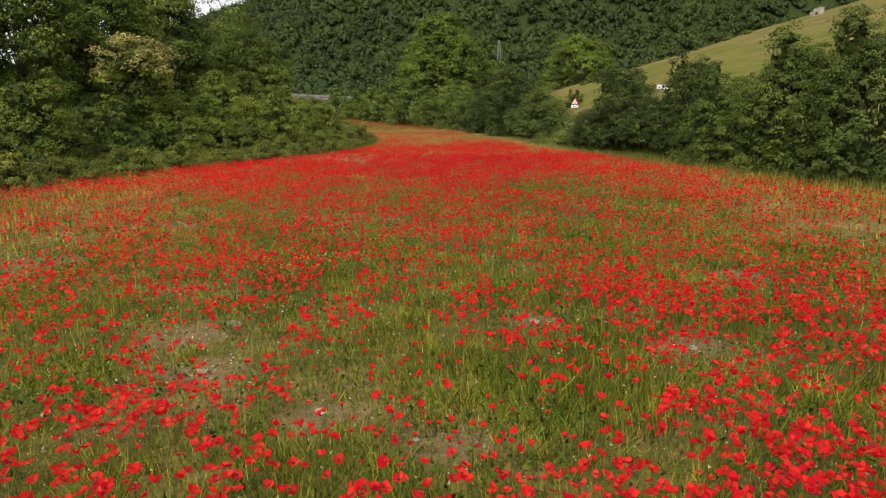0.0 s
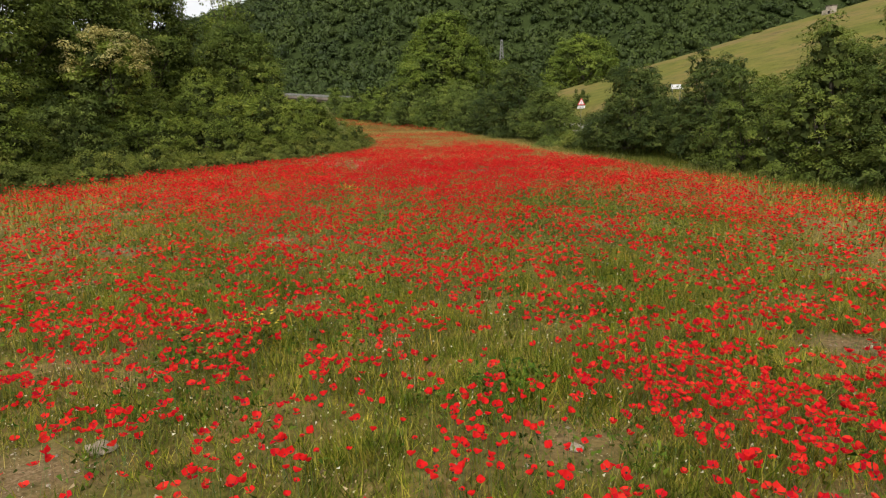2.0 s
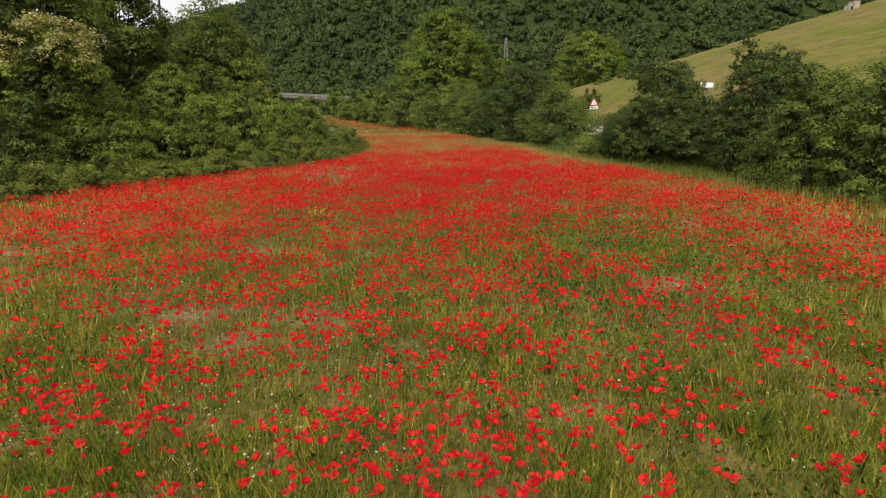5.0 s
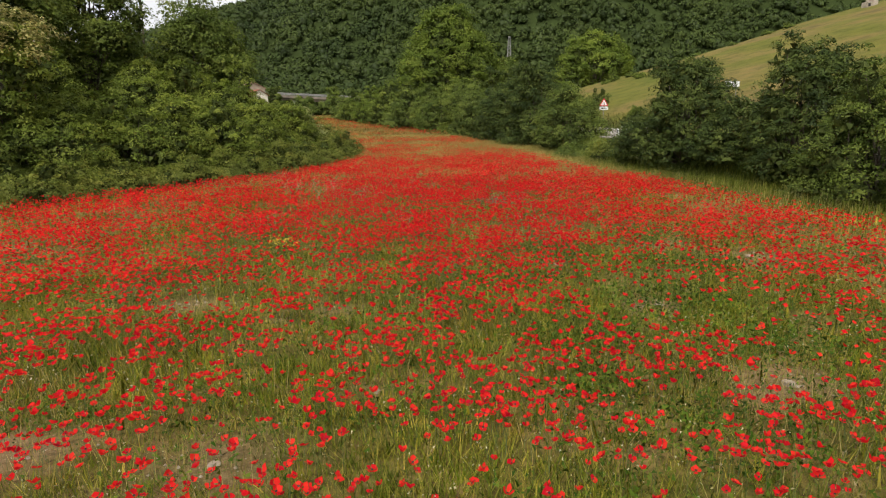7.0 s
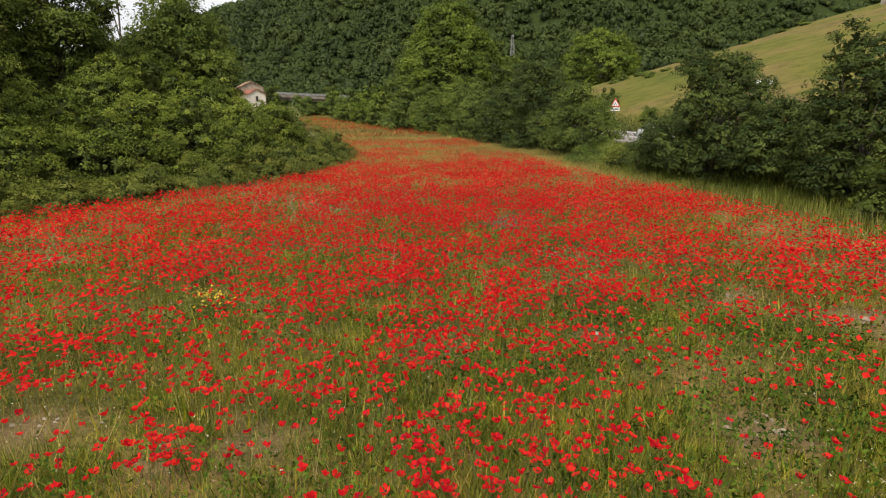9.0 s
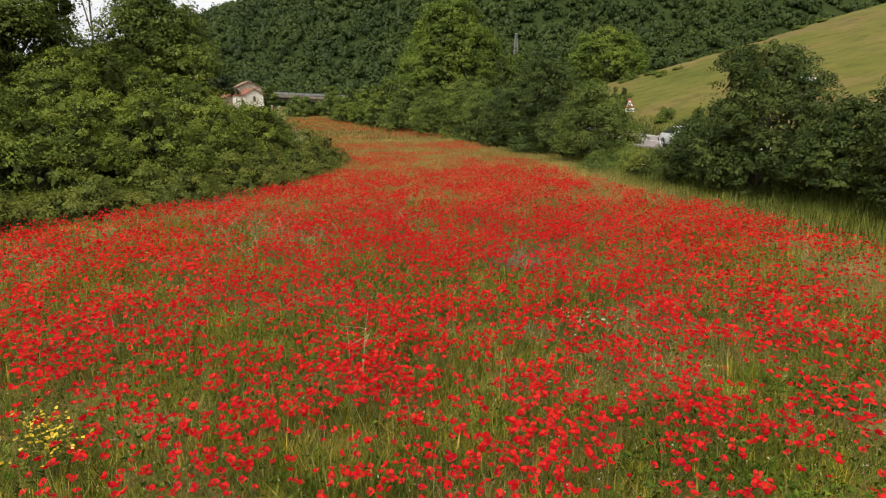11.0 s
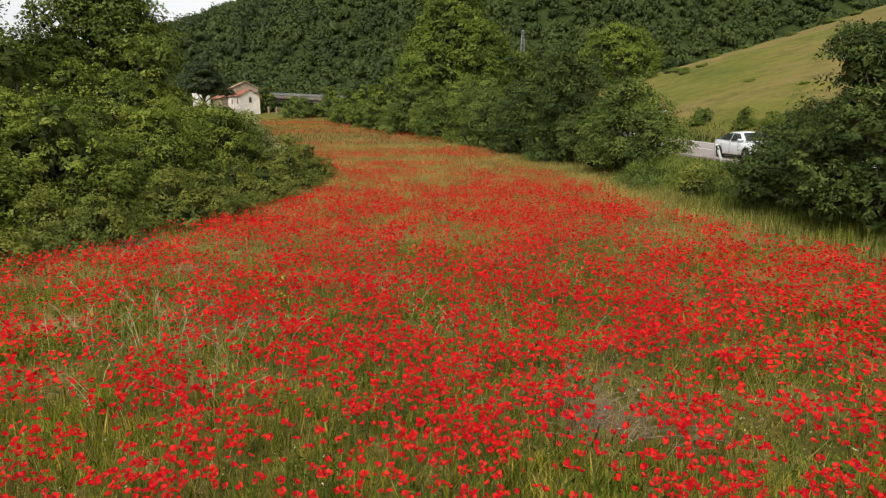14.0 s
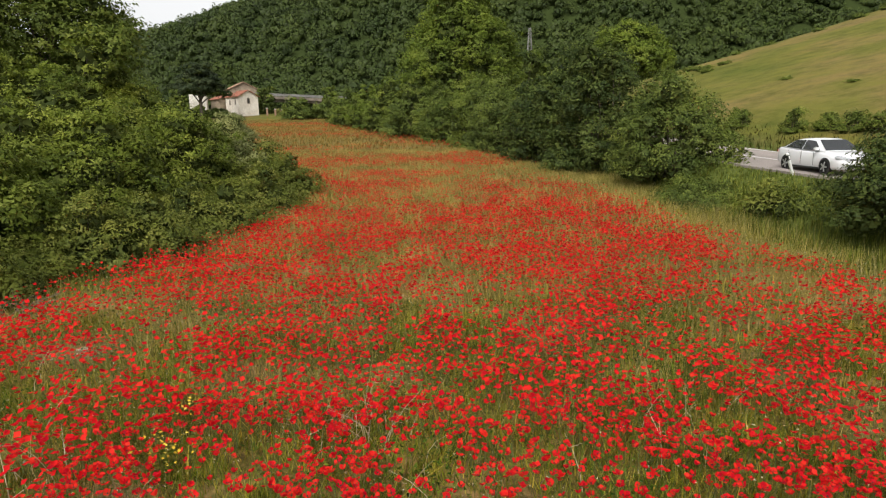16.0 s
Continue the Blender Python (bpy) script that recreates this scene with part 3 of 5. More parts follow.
TREES = [
    # x, y, width, crown from, crown to, leaves, kind
    (-32.0, 36.0, 11.0, 2.5, 17.0, 20000, leaf_tree), (-29.5, 45.0, 11.0, 2.0, 15.5, 30000, leaf_tree), (-28.5, 53.0, 10.0, 2.0, 17.0, 32000, leaf_tree), (-26.5, 62.0, 9.5, 2.5, 18.5, 40000, leaf_tree),
    (-22.2, 72.5, 10.0, 3.5, 13.2, 36000, leaf_tree), (-35.0, 66.0, 12.0, 3.0, 19.0, 16000, leaf_tree), (-36.0, 84.0, 13.0, 2.5, 10.5, 16000, leaf_dark), (-30.0, 93.0, 9.0, 1.5, 8.0, 12000, leaf_tree),
]
for i, (x, y, w, z0, z1, count, kind) in enumerate(TREES):
    tree("broadleaf_tree", x, y, crown_of(w, w, z0, z1, 26, 300 + i, 0.45, 0.16), 0.24, int(count * 1.3), 0.20, kind, "tall broadleaf tree with dense green foliage behind the thicket", 300 + i, 0.46, 0.70, "tree", 0.55, "trees behind the thicket")
tree("thin_tree", -24.0, 75.0, [(0.2, 0, 14.6, 1.6, 1.6, 1.6), (-1.4, 0.4, 13.4, 1.5, 1.5, 1.1), (1.5, -0.4, 13.8, 1.3, 1.3, 1.1), (0.3, 0.3, 17.6, 2.6, 2.4, 1.7), (-2.2, 0.5, 18.6, 2.2, 2.0, 1.4), (2.4, -0.5, 17.6, 2.2, 2.0, 1.4)], 0.16, 4200, 0.26, leaf_tree, "thin tree with a sparse open crown above the thicket", 340, 0.5, 0, "tree", 0.9, "", 20, 11.0)
tree("thin_tree", -29.5, 77.0, [(0, 0, 17.6, 2.8, 2.6, 1.7), (-2.2, 0.5, 18.8, 2.6, 2.4, 1.6), (2.2, -0.5, 18.6, 2.4, 2.2, 1.5), (0.4, 0.2, 20.4, 2.2, 2.0, 1.5)], 0.15, 4200, 0.26, leaf_tree, "tall thin tree with leaves only near its top", 341, 0.5, 0, "tree", 0.9, "", 20, 14.0)
locust = tree("flowering_tree", -21.9, 45.5, crown_of(4.6, 4.6, 2.5, 8.6, 9, 330, 0.6, 0.26), 0.10, 6000, 0.17, leaf_shrub, "slender tree with cream blossom in its crown", 330, 0.3, 0.7)
p, nrm, s, along, out, tone = shell([(0, 0, 7.7, 2.2, 2.2, 1.5), (0.9, -0.6, 6.7, 1.5, 1.5, 0.9), (-1.2, -0.3, 6.6, 1.2, 1.2, 0.8)], 4200, 0.30, 0.15, 0.8, 0.0, 60)
part("blossom", leaves("blossom", p, nrm, s, blossom, 0.62, 3, along, out), blossom, locust, "cream blossom clusters")


# ---- wooded slope ----
def build_forest():
    n = 9800
    r = np.random.default_rng(21)
    x, y = r.uniform(-420, 520, n), 332 + 330 * r.random(n) ** 1.15
    keep = np.abs(x + 20) < y * 0.80
    x, y = x[keep], y[keep]
    rad = r.uniform(2.2, 5.6, len(x))
    z = land(x, y) + rad * 0.75
    c = np.stack([x, y, z], 1)
    per, sub = 84, 5
    i = np.repeat(np.arange(len(x)), per)
    shift = r.normal(size=(len(x), sub, 3)) * (0.42, 0.42, 0.26) * rad[:, None, None]
    size = rad[:, None] * r.uniform(0.42, 0.78, (len(x), sub))
    k = r.integers(0, sub, len(i))
    d = r.normal(size=(len(i), 3))
    d /= np.linalg.norm(d, axis=1)[:, None]
    d[:, 2] = np.where((d[:, 2] < 0) & (r.random(len(i)) < 0.8), -d[:, 2], d[:, 2])
    d[:, 1] = np.where((d[:, 1] > 0) & (r.random(len(i)) < 0.6), -d[:, 1], d[:, 1])
    p = c[i] + shift[i, k] + d * (size[i, k] * (0.75 + 0.35 * r.random(len(i))))[:, None]
    tone = 0.6 * r.random(len(x))[i] + 0.4 * r.random((len(x), sub))[i, k]
    me = leaves("forest_crowns", p, d + 0.6 * r.normal(size=d.shape), r.uniform(0.9, 1.9, len(i)), leaf_forest, 0.9, 3, None, d + (0, 0, 0.4), tone)
    tagged(new("forest", me), "dense dark green broadleaf forest covering the far slope", "forest", "", "stuff")
    # a dark ball in each crown; its colour stands for the shade between the leaves
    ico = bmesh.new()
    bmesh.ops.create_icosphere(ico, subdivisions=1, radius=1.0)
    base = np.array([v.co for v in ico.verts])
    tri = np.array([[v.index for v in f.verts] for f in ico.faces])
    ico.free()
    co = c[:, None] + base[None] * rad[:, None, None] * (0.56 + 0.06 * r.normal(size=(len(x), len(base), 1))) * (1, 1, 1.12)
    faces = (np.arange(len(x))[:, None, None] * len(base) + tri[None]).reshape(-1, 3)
    tagged(new("forest_shade_cores", mesh_of("forest_shade_cores", co.reshape(-1, 3), faces, forest_shade, True)), "dark cores inside the far forest's crowns, coloured as their inner shade", "forest", "", "stuff")


build_forest()


# ---- the field ----
def in_field(x, y, left=0.0, right=0.0):
    return (x > left_x(y) + left) & (x < right_x(y) - right) & (y < 212)


def in_sight(x, y, side=3.0):
    """The ground that the flight passes over or looks at."""
    return np.abs(x) < 0.76 * np.maximum(y, 0) + side + 2.0


def blades(name, x, y, tall, wide, mat, lean=0.35):
    """Grass blades, each one tapered and bent over, its flat side turned up."""
    n = len(x)
    a = rng.random(n) * 2 * np.pi
    b = a + 0.5 * rng.normal(size=n)
    z = land(x, y) - 0.02
    foot = np.stack([x, y, z], 1)
    side = np.stack([-np.sin(b), np.cos(b), 0 * b], 1) * (wide / 2)[:, None]
    reach = tall * lean * (0.25 + 0.95 * rng.random(n))
    over = np.stack([np.cos(a), np.sin(a), 0 * a], 1) * reach[:, None]
    tip = foot + over + np.stack([0 * a, 0 * a, tall], 1)
    co = np.stack([foot + side, foot - side, tip], 1).reshape(-1, 3)
    flat = np.stack([-np.cos(a) * tall, -np.sin(a) * tall, reach], 1)
    flat /= np.linalg.norm(flat, axis=1)[:, None] + 1e-9
    return mesh_of(name, co, np.arange(3 * n).reshape(-1, 3), mat, False, np.repeat(flat + (0, 0, 1.1), 3, 0))


def scatter(n, x0, x1, y0, y1, rule):
    x, y = rng.uniform(x0, x1, n), rng.uniform(y0, y1, n)
    k = rule(x, y) > rng.random(n)
    return x[k], y[k]


def growth(x, y):
    """How thickly the grass stands: bare and stony patches between tufts."""
    return np.clip(2.8 * fbm(x, y, 1.3, 4) - 0.75, 0.07, 1.1) * np.clip(0.35 + 1.3 * fbm(x, y, 6.0, 1), 0.3, 1) * np.clip(1 - 1.5 * bare(x, y), 0, 1)


pale_grass = leafy("pale_grass", (0.110, 0.120, 0.030, 1), (0.230, 0.210, 0.075, 1), (0.400, 0.340, 0.160, 1), 0.5, 0.3)
tuft_green = leafy("tuft_grass", (0.044, 0.076, 0.005, 1), (0.160, 0.208, 0.017, 1), (0.370, 0.360, 0.070, 1), 0.45, 0.35, 0.6, (0.300, 0.215, 0.048, 1), 3.4, gloss=0.04)
ripe_grass = leafy("ripe_grass", (0.200, 0.200, 0.045, 1), (0.350, 0.300, 0.090, 1), (0.540, 0.440, 0.190, 1), 0.4, 0.4, gloss=0.05)
straw_grass = leafy("ochre_grass", (0.150, 0.125, 0.024, 1), (0.260, 0.175, 0.042, 1), (0.340, 0.215, 0.065, 1), 0.12, 0.3)


def build_grass():
    near = lambda x, y: in_field(x, y) * in_sight(x, y, 1.0) * growth(x, y) * (0.35 + 0.65 * step(13 - np.abs(x), 0, 6))
    x, y = scatter(330000, -14, 14, 2.5, 62, near)
    cx, cy = scatter(40000, -12, 12, 3, 52, lambda x, y: near(x, y) * step(12 - np.abs(x), 0, 5))
    per = rng.integers(10, 36, len(cx))
    who = np.repeat(np.arange(len(cx)), per)
    wide, tall = 0.05 + 0.10 * rng.random(len(cx)), (0.14 + 0.21 * rng.random(len(cx)) ** 1.4) * (0.55 + 0.85 * fbm(cx, cy, 1.3, 4))
    tx, ty = cx[who] + wide[who] * rng.normal(size=len(who)), cy[who] + wide[who] * rng.normal(size=len(who))
    tufts = blades("grass", tx, ty, tall[who] * (0.55 + 0.6 * rng.random(len(who))), 0.007 + 0.012 * rng.random(len(who)), tuft_green, 1.0)
    tagged(new("grass_tufts", tufts), "dense green tufts of meadow grass among the poppies", "grass", "", "stuff")
    h = (0.10 + 0.24 * rng.random(len(x))) * (0.30 + 0.55 * fbm(x, y, 3.0, 6) + 0.5 * fbm(x, y, 0.45, 3))
    fine = blades("grass", x, y, h, 0.006 + 0.011 * rng.random(len(x)), grass_green)
    tagged(new("field_grass", fine), "olive green and straw coloured meadow grass between the poppies", "grass", "", "stuff")
    wide = lambda x, y: in_field(x, y) * in_sight(x, y) * (1 - 0.9 * step(12 - np.abs(x), -3, 1) * (y < 60)) * (0.4 + 0.6 * growth(x, y))
    x, y = scatter(150000, -24, 20, 12, 100, wide)
    h = 0.18 + 0.26 * rng.random(len(x))
    far = blades("grass", x, y, h, 0.03 + 0.03 * rng.random(len(x)), grass_green)
    tagged(new("outer_grass", far), "tall olive green meadow grass along the sides of the field", "grass", "", "stuff")
    x, y = scatter(60000, -62, 12, 90, 212, lambda x, y: in_field(x, y) * 1.0)
    far = blades("grass", x, y, 0.25 + 0.25 * rng.random(len(x)), 0.05 + 0.05 * rng.random(len(x)), straw_grass)
    tagged(new("far_grass", far), "tall green and ochre grass at the far end of the field", "grass", "", "stuff")
    seeds = lambda x, y: in_field(x, y) * in_sight(x, y) * np.clip(2.4 * fbm(x, y, 2.2, 3) - 0.55, 0.08, 1) * np.interp(y, (6, 12, 22, 44, 60), (0.04, 0.16, 0.60, 0.60, 1.0))
    x, y = scatter(520000, -24, 20, 6, 96, seeds)
    ripe = blades("grass", x, y, 0.28 + 0.30 * rng.random(len(x)), (0.004 + 0.008 * rng.random(len(x))) * np.interp(y, (16, 52, 62, 74), (0.8, 0.9, 2.0, 4.0)), ripe_grass, 0.7)
    tagged(new("ripe_grass", ripe), "ripe tan grass with seed heads between the poppies", "grass", "", "stuff")
    veil = lambda x, y: in_field(x, y) * np.clip(2.2 * fbm(x, y, 3.0, 3) - 0.35, 0.15, 1) * np.interp(y, (46, 54, 64), (0.25, 0.6, 1.0))
    x, y = scatter(300000, -20, 14, 46, 100, veil)
    tall = blades("grass", x, y, 0.42 + 0.30 * rng.random(len(x)), (0.006 + 0.010 * rng.random(len(x))) * np.interp(y, (50, 56, 72), (0.7, 1.0, 2.4)), ripe_grass, 0.7)
    tagged(new("tall_ripe_grass", tall), "tall ripe tan grass standing over the poppies farther out", "grass", "", "stuff")
    rule = lambda x, y: (~in_field(x, y, 0.6, 1.0)) * in_sight(x, y) * (x - road_x(y) < -3.6) * (x > left_x(y) - 2.5)
    x, y = scatter(340000, -26, 26, 15, 90, rule)
    h = (0.25 + 0.45 * rng.random(len(x))) * (0.6 + 0.7 * fbm(x, y, 2.5, 3)) * (1 - 0.5 * step(x - road_x(y), -6.0, -4.0))
    verge = blades("grass", x, y, h, 0.018 + 0.02 * rng.random(len(x)), grass_lush)
    tagged(new("verge_grass", verge), "lush green grass on the verge below the hedge", "grass", "", "stuff")
    foot = lambda x, y: in_sight(x, y) * np.maximum(np.exp(-(((right_x(y) - 0.2 - x) / 0.7) ** 2)), 0.7 * np.exp(-(((x - left_x(y) + 0.1) / 0.5) ** 2))) * np.clip(3.2 * fbm(x, y, 2.4, 1) - 1.1, 0.04, 1)
    x, y = scatter(150000, -24, 22, 18, 92, foot)
    tall = blades("grass", x, y, 0.45 + 0.55 * rng.random(len(x)), 0.008 + 0.010 * rng.random(len(x)), pale_grass, 0.25)
    tagged(new("tall_dry_grass", tall), "tall pale dry grass at the foot of the hedges", "grass", "", "stuff")
    rule = lambda x, y: (x - road_x(y) > 3.9) * (y < 150) * step(10 - (x - road_x(y)), 0, 4) * np.clip(2 * fbm(x, y, 8, 2) - 0.2, 0.2, 1)
    x, y = scatter(170000, 10, 100, 55, 150, rule)
    h = (0.10 + 0.22 * rng.random(len(x))) * (1 + 1.2 * step(8 - (x - road_x(y)), 0, 4))
    hill = blades("grass", x, y, h, 0.05 + 0.07 * rng.random(len(x)), grass_hill)
    tagged(new("hill_grass", hill), "yellow-green meadow grass on the hillside", "grass", "", "stuff")


build_grass()


# Lush weed patches: x, y, radius
LUSH = ((3.5, 20.5, 0.8), (6.2, 28.6, 0.9), (3.4, 29.8, 0.8), (1.2, 27.3, 0.7), (4.6, 26.0, 1.0), (5.5, 23.4, 0.8), (2.6, 23.8, 0.7), (2.4, 21.8, 0.5), (0.9, 10.6, 0.4), (-3.4, 11.6, 0.4), (5.6, 31.6, 0.6))


def build_weeds():
    """Low broad-leaved weeds in dark green tufts between the grass."""
    rule = lambda x, y: in_field(x, y) * in_sight(x, y, 0) * np.clip(5.5 * fbm(x, y, 1.1, 6) - 2.55 + 2.0 * thin(x, y), 0.02, 1)
    x, y = scatter(300000, -13, 13, 3, 60, rule)
    for i, (px, py, r) in enumerate(LUSH):
        far, way = r * np.sqrt(rng.random(int(1500 * r))) * 1.3, 6.28 * rng.random(int(1500 * r))
        x, y = np.concatenate([x, px + far * np.cos(way)]), np.concatenate([y, py + 0.8 * far * np.sin(way)])
    n = len(x)
    p = np.stack([x, y, land(x, y) + 0.02 + 0.26 * rng.random(n) ** 1.2 * (0.5 + fbm(x, y, 0.6, 2))], 1)
    me = leaves("weeds", p, rng.normal(size=(n, 3)) * 0.8 + (0, 0, 0.7), 0.03 + 0.055 * rng.random(n), weed_green, 0.5, 3, None, np.tile((0.0, 0.0, 1.0), (n, 1)))
    tagged(new("weeds", me), "tufts of dark green broad-leaved weeds in the grass", "weeds", "", "stuff")


def build_low_growth():
    """Short soft grass and dead blades close over the soil."""
    rule = lambda x, y: in_field(x, y) * in_sight(x, y, 0) * np.interp(y, (4, 18, 50), (1.0, 0.8, 0.3)) * np.clip(1 - 1.5 * bare(x, y), 0, 1) * (1 - 0.5 * thin(x, y)) * np.clip(0.4 + 1.2 * fbm(x, y, 0.8, 3), 0, 1)
    x, y = scatter(820000, -11, 11, 3, 50, lambda x, y: rule(x, y) * step(11 - np.abs(x), 0, 5))
    h = (0.05 + 0.13 * rng.random(len(x)) ** 1.3) * (0.45 + 1.1 * fbm(x, y, 0.7, 6))
    me = blades("low_growth", x, y, h, 0.007 + 0.010 * rng.random(len(x)), low_leaves, 1.2)
    tagged(new("low_growth", me), "short soft green grass covering the field's soil", "plants", "", "stuff")


low_leaves = leafy("low_leaves", (0.056, 0.090, 0.008, 1), (0.146, 0.184, 0.019, 1), (0.320, 0.305, 0.064, 1), 0.7, 0.3, 0.6, (0.250, 0.170, 0.050, 1), 1.9, gloss=0.04)
build_low_growth()


def build_dry_weeds():
    """Dry grey-brown stalks and dead leaves round the bare patches."""
    ring = lambda x, y: in_field(x, y) * in_sight(x, y, 0) * np.clip(1.3 * bare(x * 0.85 + 0.15, y * 0.97) + 3.0 * fbm(x, y, 1.1, 1) - 1.95, 0.015, 0.8)
    x, y = scatter(230000, -12, 12, 3, 48, ring)
    n = len(x)
    p = np.stack([x, y, land(x, y) + 0.01 + 0.16 * rng.random(n) ** 1.5], 1)
    me = leaves("dry_weeds", p, rng.normal(size=(n, 3)) + (0, 0, 0.4), 0.02 + 0.045 * rng.random(n), dry_brown, 0.4, 3)
    tagged(new("dry_weeds", me), "dry brown weeds and dead leaves round the bare soil", "weeds", "", "stuff")


dry_brown = leafy("dry_weed_leaves", (0.070, 0.048, 0.028, 1), (0.190, 0.135, 0.070, 1), (0.380, 0.300, 0.180, 1), 0.8, 0.15)
build_dry_weeds()
weed_green = leafy("weed_leaves", (0.030, 0.078, 0.009, 1), (0.080, 0.142, 0.017, 1), (0.165, 0.232, 0.030, 1), 0.5, gloss=0.05)
build_weeds()


def poppy_rule(x, y):
    verge = np.interp(y, (20, 42, 49, 56, 76), (2.0, 0.8, 0.6, 2.0, 2.4))
    edge = step(right_x(y) - x, verge, verge + np.interp(y, (20, 40, 50, 58, 76), (4.4, 3.0, 2.0, 2.0, 3.6))) * np.maximum(0.12, step(x - left_x(y), 0.4, np.interp(y, (30, 44, 54), (6.0, 3.4, 1.7))))
    clump = np.clip(3.6 * fbm(x, y, 0.72, 5) - 1.15, 0.14, 1.1)
    patch = np.clip(2.6 * fbm(x, y, 3.4, 0) - 0.38, 0.36, 1.1) * np.clip(1 - step(y, 58, 74) * (2.2 - 4.0 * fbm(x * 0.5, y, 7.0, 4)), 0.1, 1)
    rise = np.interp(y, (0, 8, 12, 17, 24, 34, 60, 75, 92), (0.88, 0.76, 0.42, 0.30, 0.53, 0.95, 1.25, 0.66, 0.36))
    return in_field(x, y) * in_sight(x, y) * edge * clump * patch * rise * (1 - 0.80 * thin(x, y)) * (1 - 0.7 * bare(x, y))


def poppy_heads(name, x, y, z, r, rings, mat, k=6):
    """Cupped flowers with a wavy rim, tilted each its own way."""
    n = len(x)
    a = np.arange(k) * 2 * np.pi / k
    tilt, way = 0.9 * rng.random(n), rng.random(n) * 2 * np.pi
    axis = np.stack([np.sin(tilt) * np.cos(way), np.sin(tilt) * np.sin(way), np.cos(tilt)], 1)
    u = np.cross(axis, (0.3, 0.2, 0.93))
    u /= np.linalg.norm(u, axis=1)[:, None] + 1e-9
    u = np.where(np.linalg.norm(u, axis=1)[:, None] < 0.5, (1, 0, 0), u)
    v = np.cross(axis, u)
    c = np.stack([x, y, z], 1)
    cup = 0.55 + 0.75 * rng.random(n)
    ring = []
    for f, lift in rings:
        wob = f * r[:, None] * (1 + 0.12 * rng.normal(size=(n, k)))
        up = lift * r[:, None] * cup[:, None] * (1 + 0.25 * rng.normal(size=(n, k)))
        ring.append(c[:, None] + (np.cos(a)[None] * wob)[..., None] * u[:, None] + (np.sin(a)[None] * wob)[..., None] * v[:, None] + up[..., None] * axis[:, None])
    co = np.concatenate([c[:, None]] + ring, 1)
    tri = [(0, 1 + j, 1 + (j + 1) % k) for j in range(k)]
    for g in range(len(rings) - 1):
        for j in range(k):
            p, q = 1 + g * k + j, 1 + g * k + (j + 1) % k
            tri += [(p, p + k, q + k), (p, q + k, q)]
    per = co.shape[1]
    faces = (np.arange(n)[:, None, None] * per + np.array(tri)[None]).reshape(-1, 3)
    return mesh_of(name, co.reshape(-1, 3), faces, mat, True)


def petal_heads(name, x, y, z, r, mat):
    """Open flowers of four crinkled petals, two of them wider, each flower tilted its own way."""
    n = len(x)
    tilt, way = 0.75 * rng.random(n), rng.random(n) * 2 * np.pi
    axis = np.stack([np.sin(tilt) * np.cos(way), np.sin(tilt) * np.sin(way), np.cos(tilt)], 1)
    u = np.cross(axis, (0.31, 0.17, 0.05))
    u /= np.linalg.norm(u, axis=1)[:, None] + 1e-9
    v = np.cross(axis, u)
    c = np.stack([x, y, z], 1)
    cup, spin = 0.35 + 0.85 * rng.random(n), rng.random(n) * 6.28
    rows = []
    for k in range(4):
        wide = (0.95, 0.70)[k % 2] * (1 + 0.12 * rng.normal(size=n))
        for f, b, lift in ((0.08, 0, 0.0), (0.60, -0.8, 0.30), (0.60, 0.8, 0.30), (0.92, -0.85, 0.80), (1.05, 0.0, 0.95), (0.92, 0.85, 0.80)):
            a = spin + k * np.pi / 2 + b * wide
            w = f * r * (1 + 0.10 * rng.normal(size=n))
            h = lift * r * cup * (1 + 0.22 * rng.normal(size=n)) + (k % 2) * 0.06 * r
            rows.append(c + (np.cos(a) * w)[:, None] * u + (np.sin(a) * w)[:, None] * v + h[:, None] * axis)
    co = np.stack(rows, 1)
    tri = np.array([(6 * k + p, 6 * k + q, 6 * k + t) for k in range(4) for p, q, t in ((0, 1, 2), (1, 4, 2), (1, 3, 4), (2, 4, 5))])
    faces = (np.arange(n)[:, None, None] * 24 + tri[None]).reshape(-1, 3)
    return mesh_of(name, co.reshape(-1, 3), faces, mat, True), c, axis


def poppy_petal(a, r, cup, seed):
    """One broad crinkled petal that curves up from the heart."""
    q = np.random.default_rng(seed)
    rows = []
    for f, lift in ((0.10, 0.02), (0.55, 0.34), (0.88, 0.78), (1.0, 1.0)):
        row = []
        for b in (-0.85, -0.42, 0.0, 0.42, 0.85):
            w = f * r * (1 - 0.16 * abs(b) ** 2 * f) * (1 + 0.06 * q.normal())
            row.append((math.cos(a + b) * w, math.sin(a + b) * w, r * cup * lift * (1 + 0.10 * q.normal()) + 0.002 * seed))
        rows.append(row)
    co = np.array(rows).reshape(-1, 3)
    faces = [(i * 5 + j, i * 5 + j + 1, i * 5 + j + 6, i * 5 + j + 5) for i in range(3) for j in range(4)]
    return mesh_of("petal", co, np.array(faces), petal_red, True)


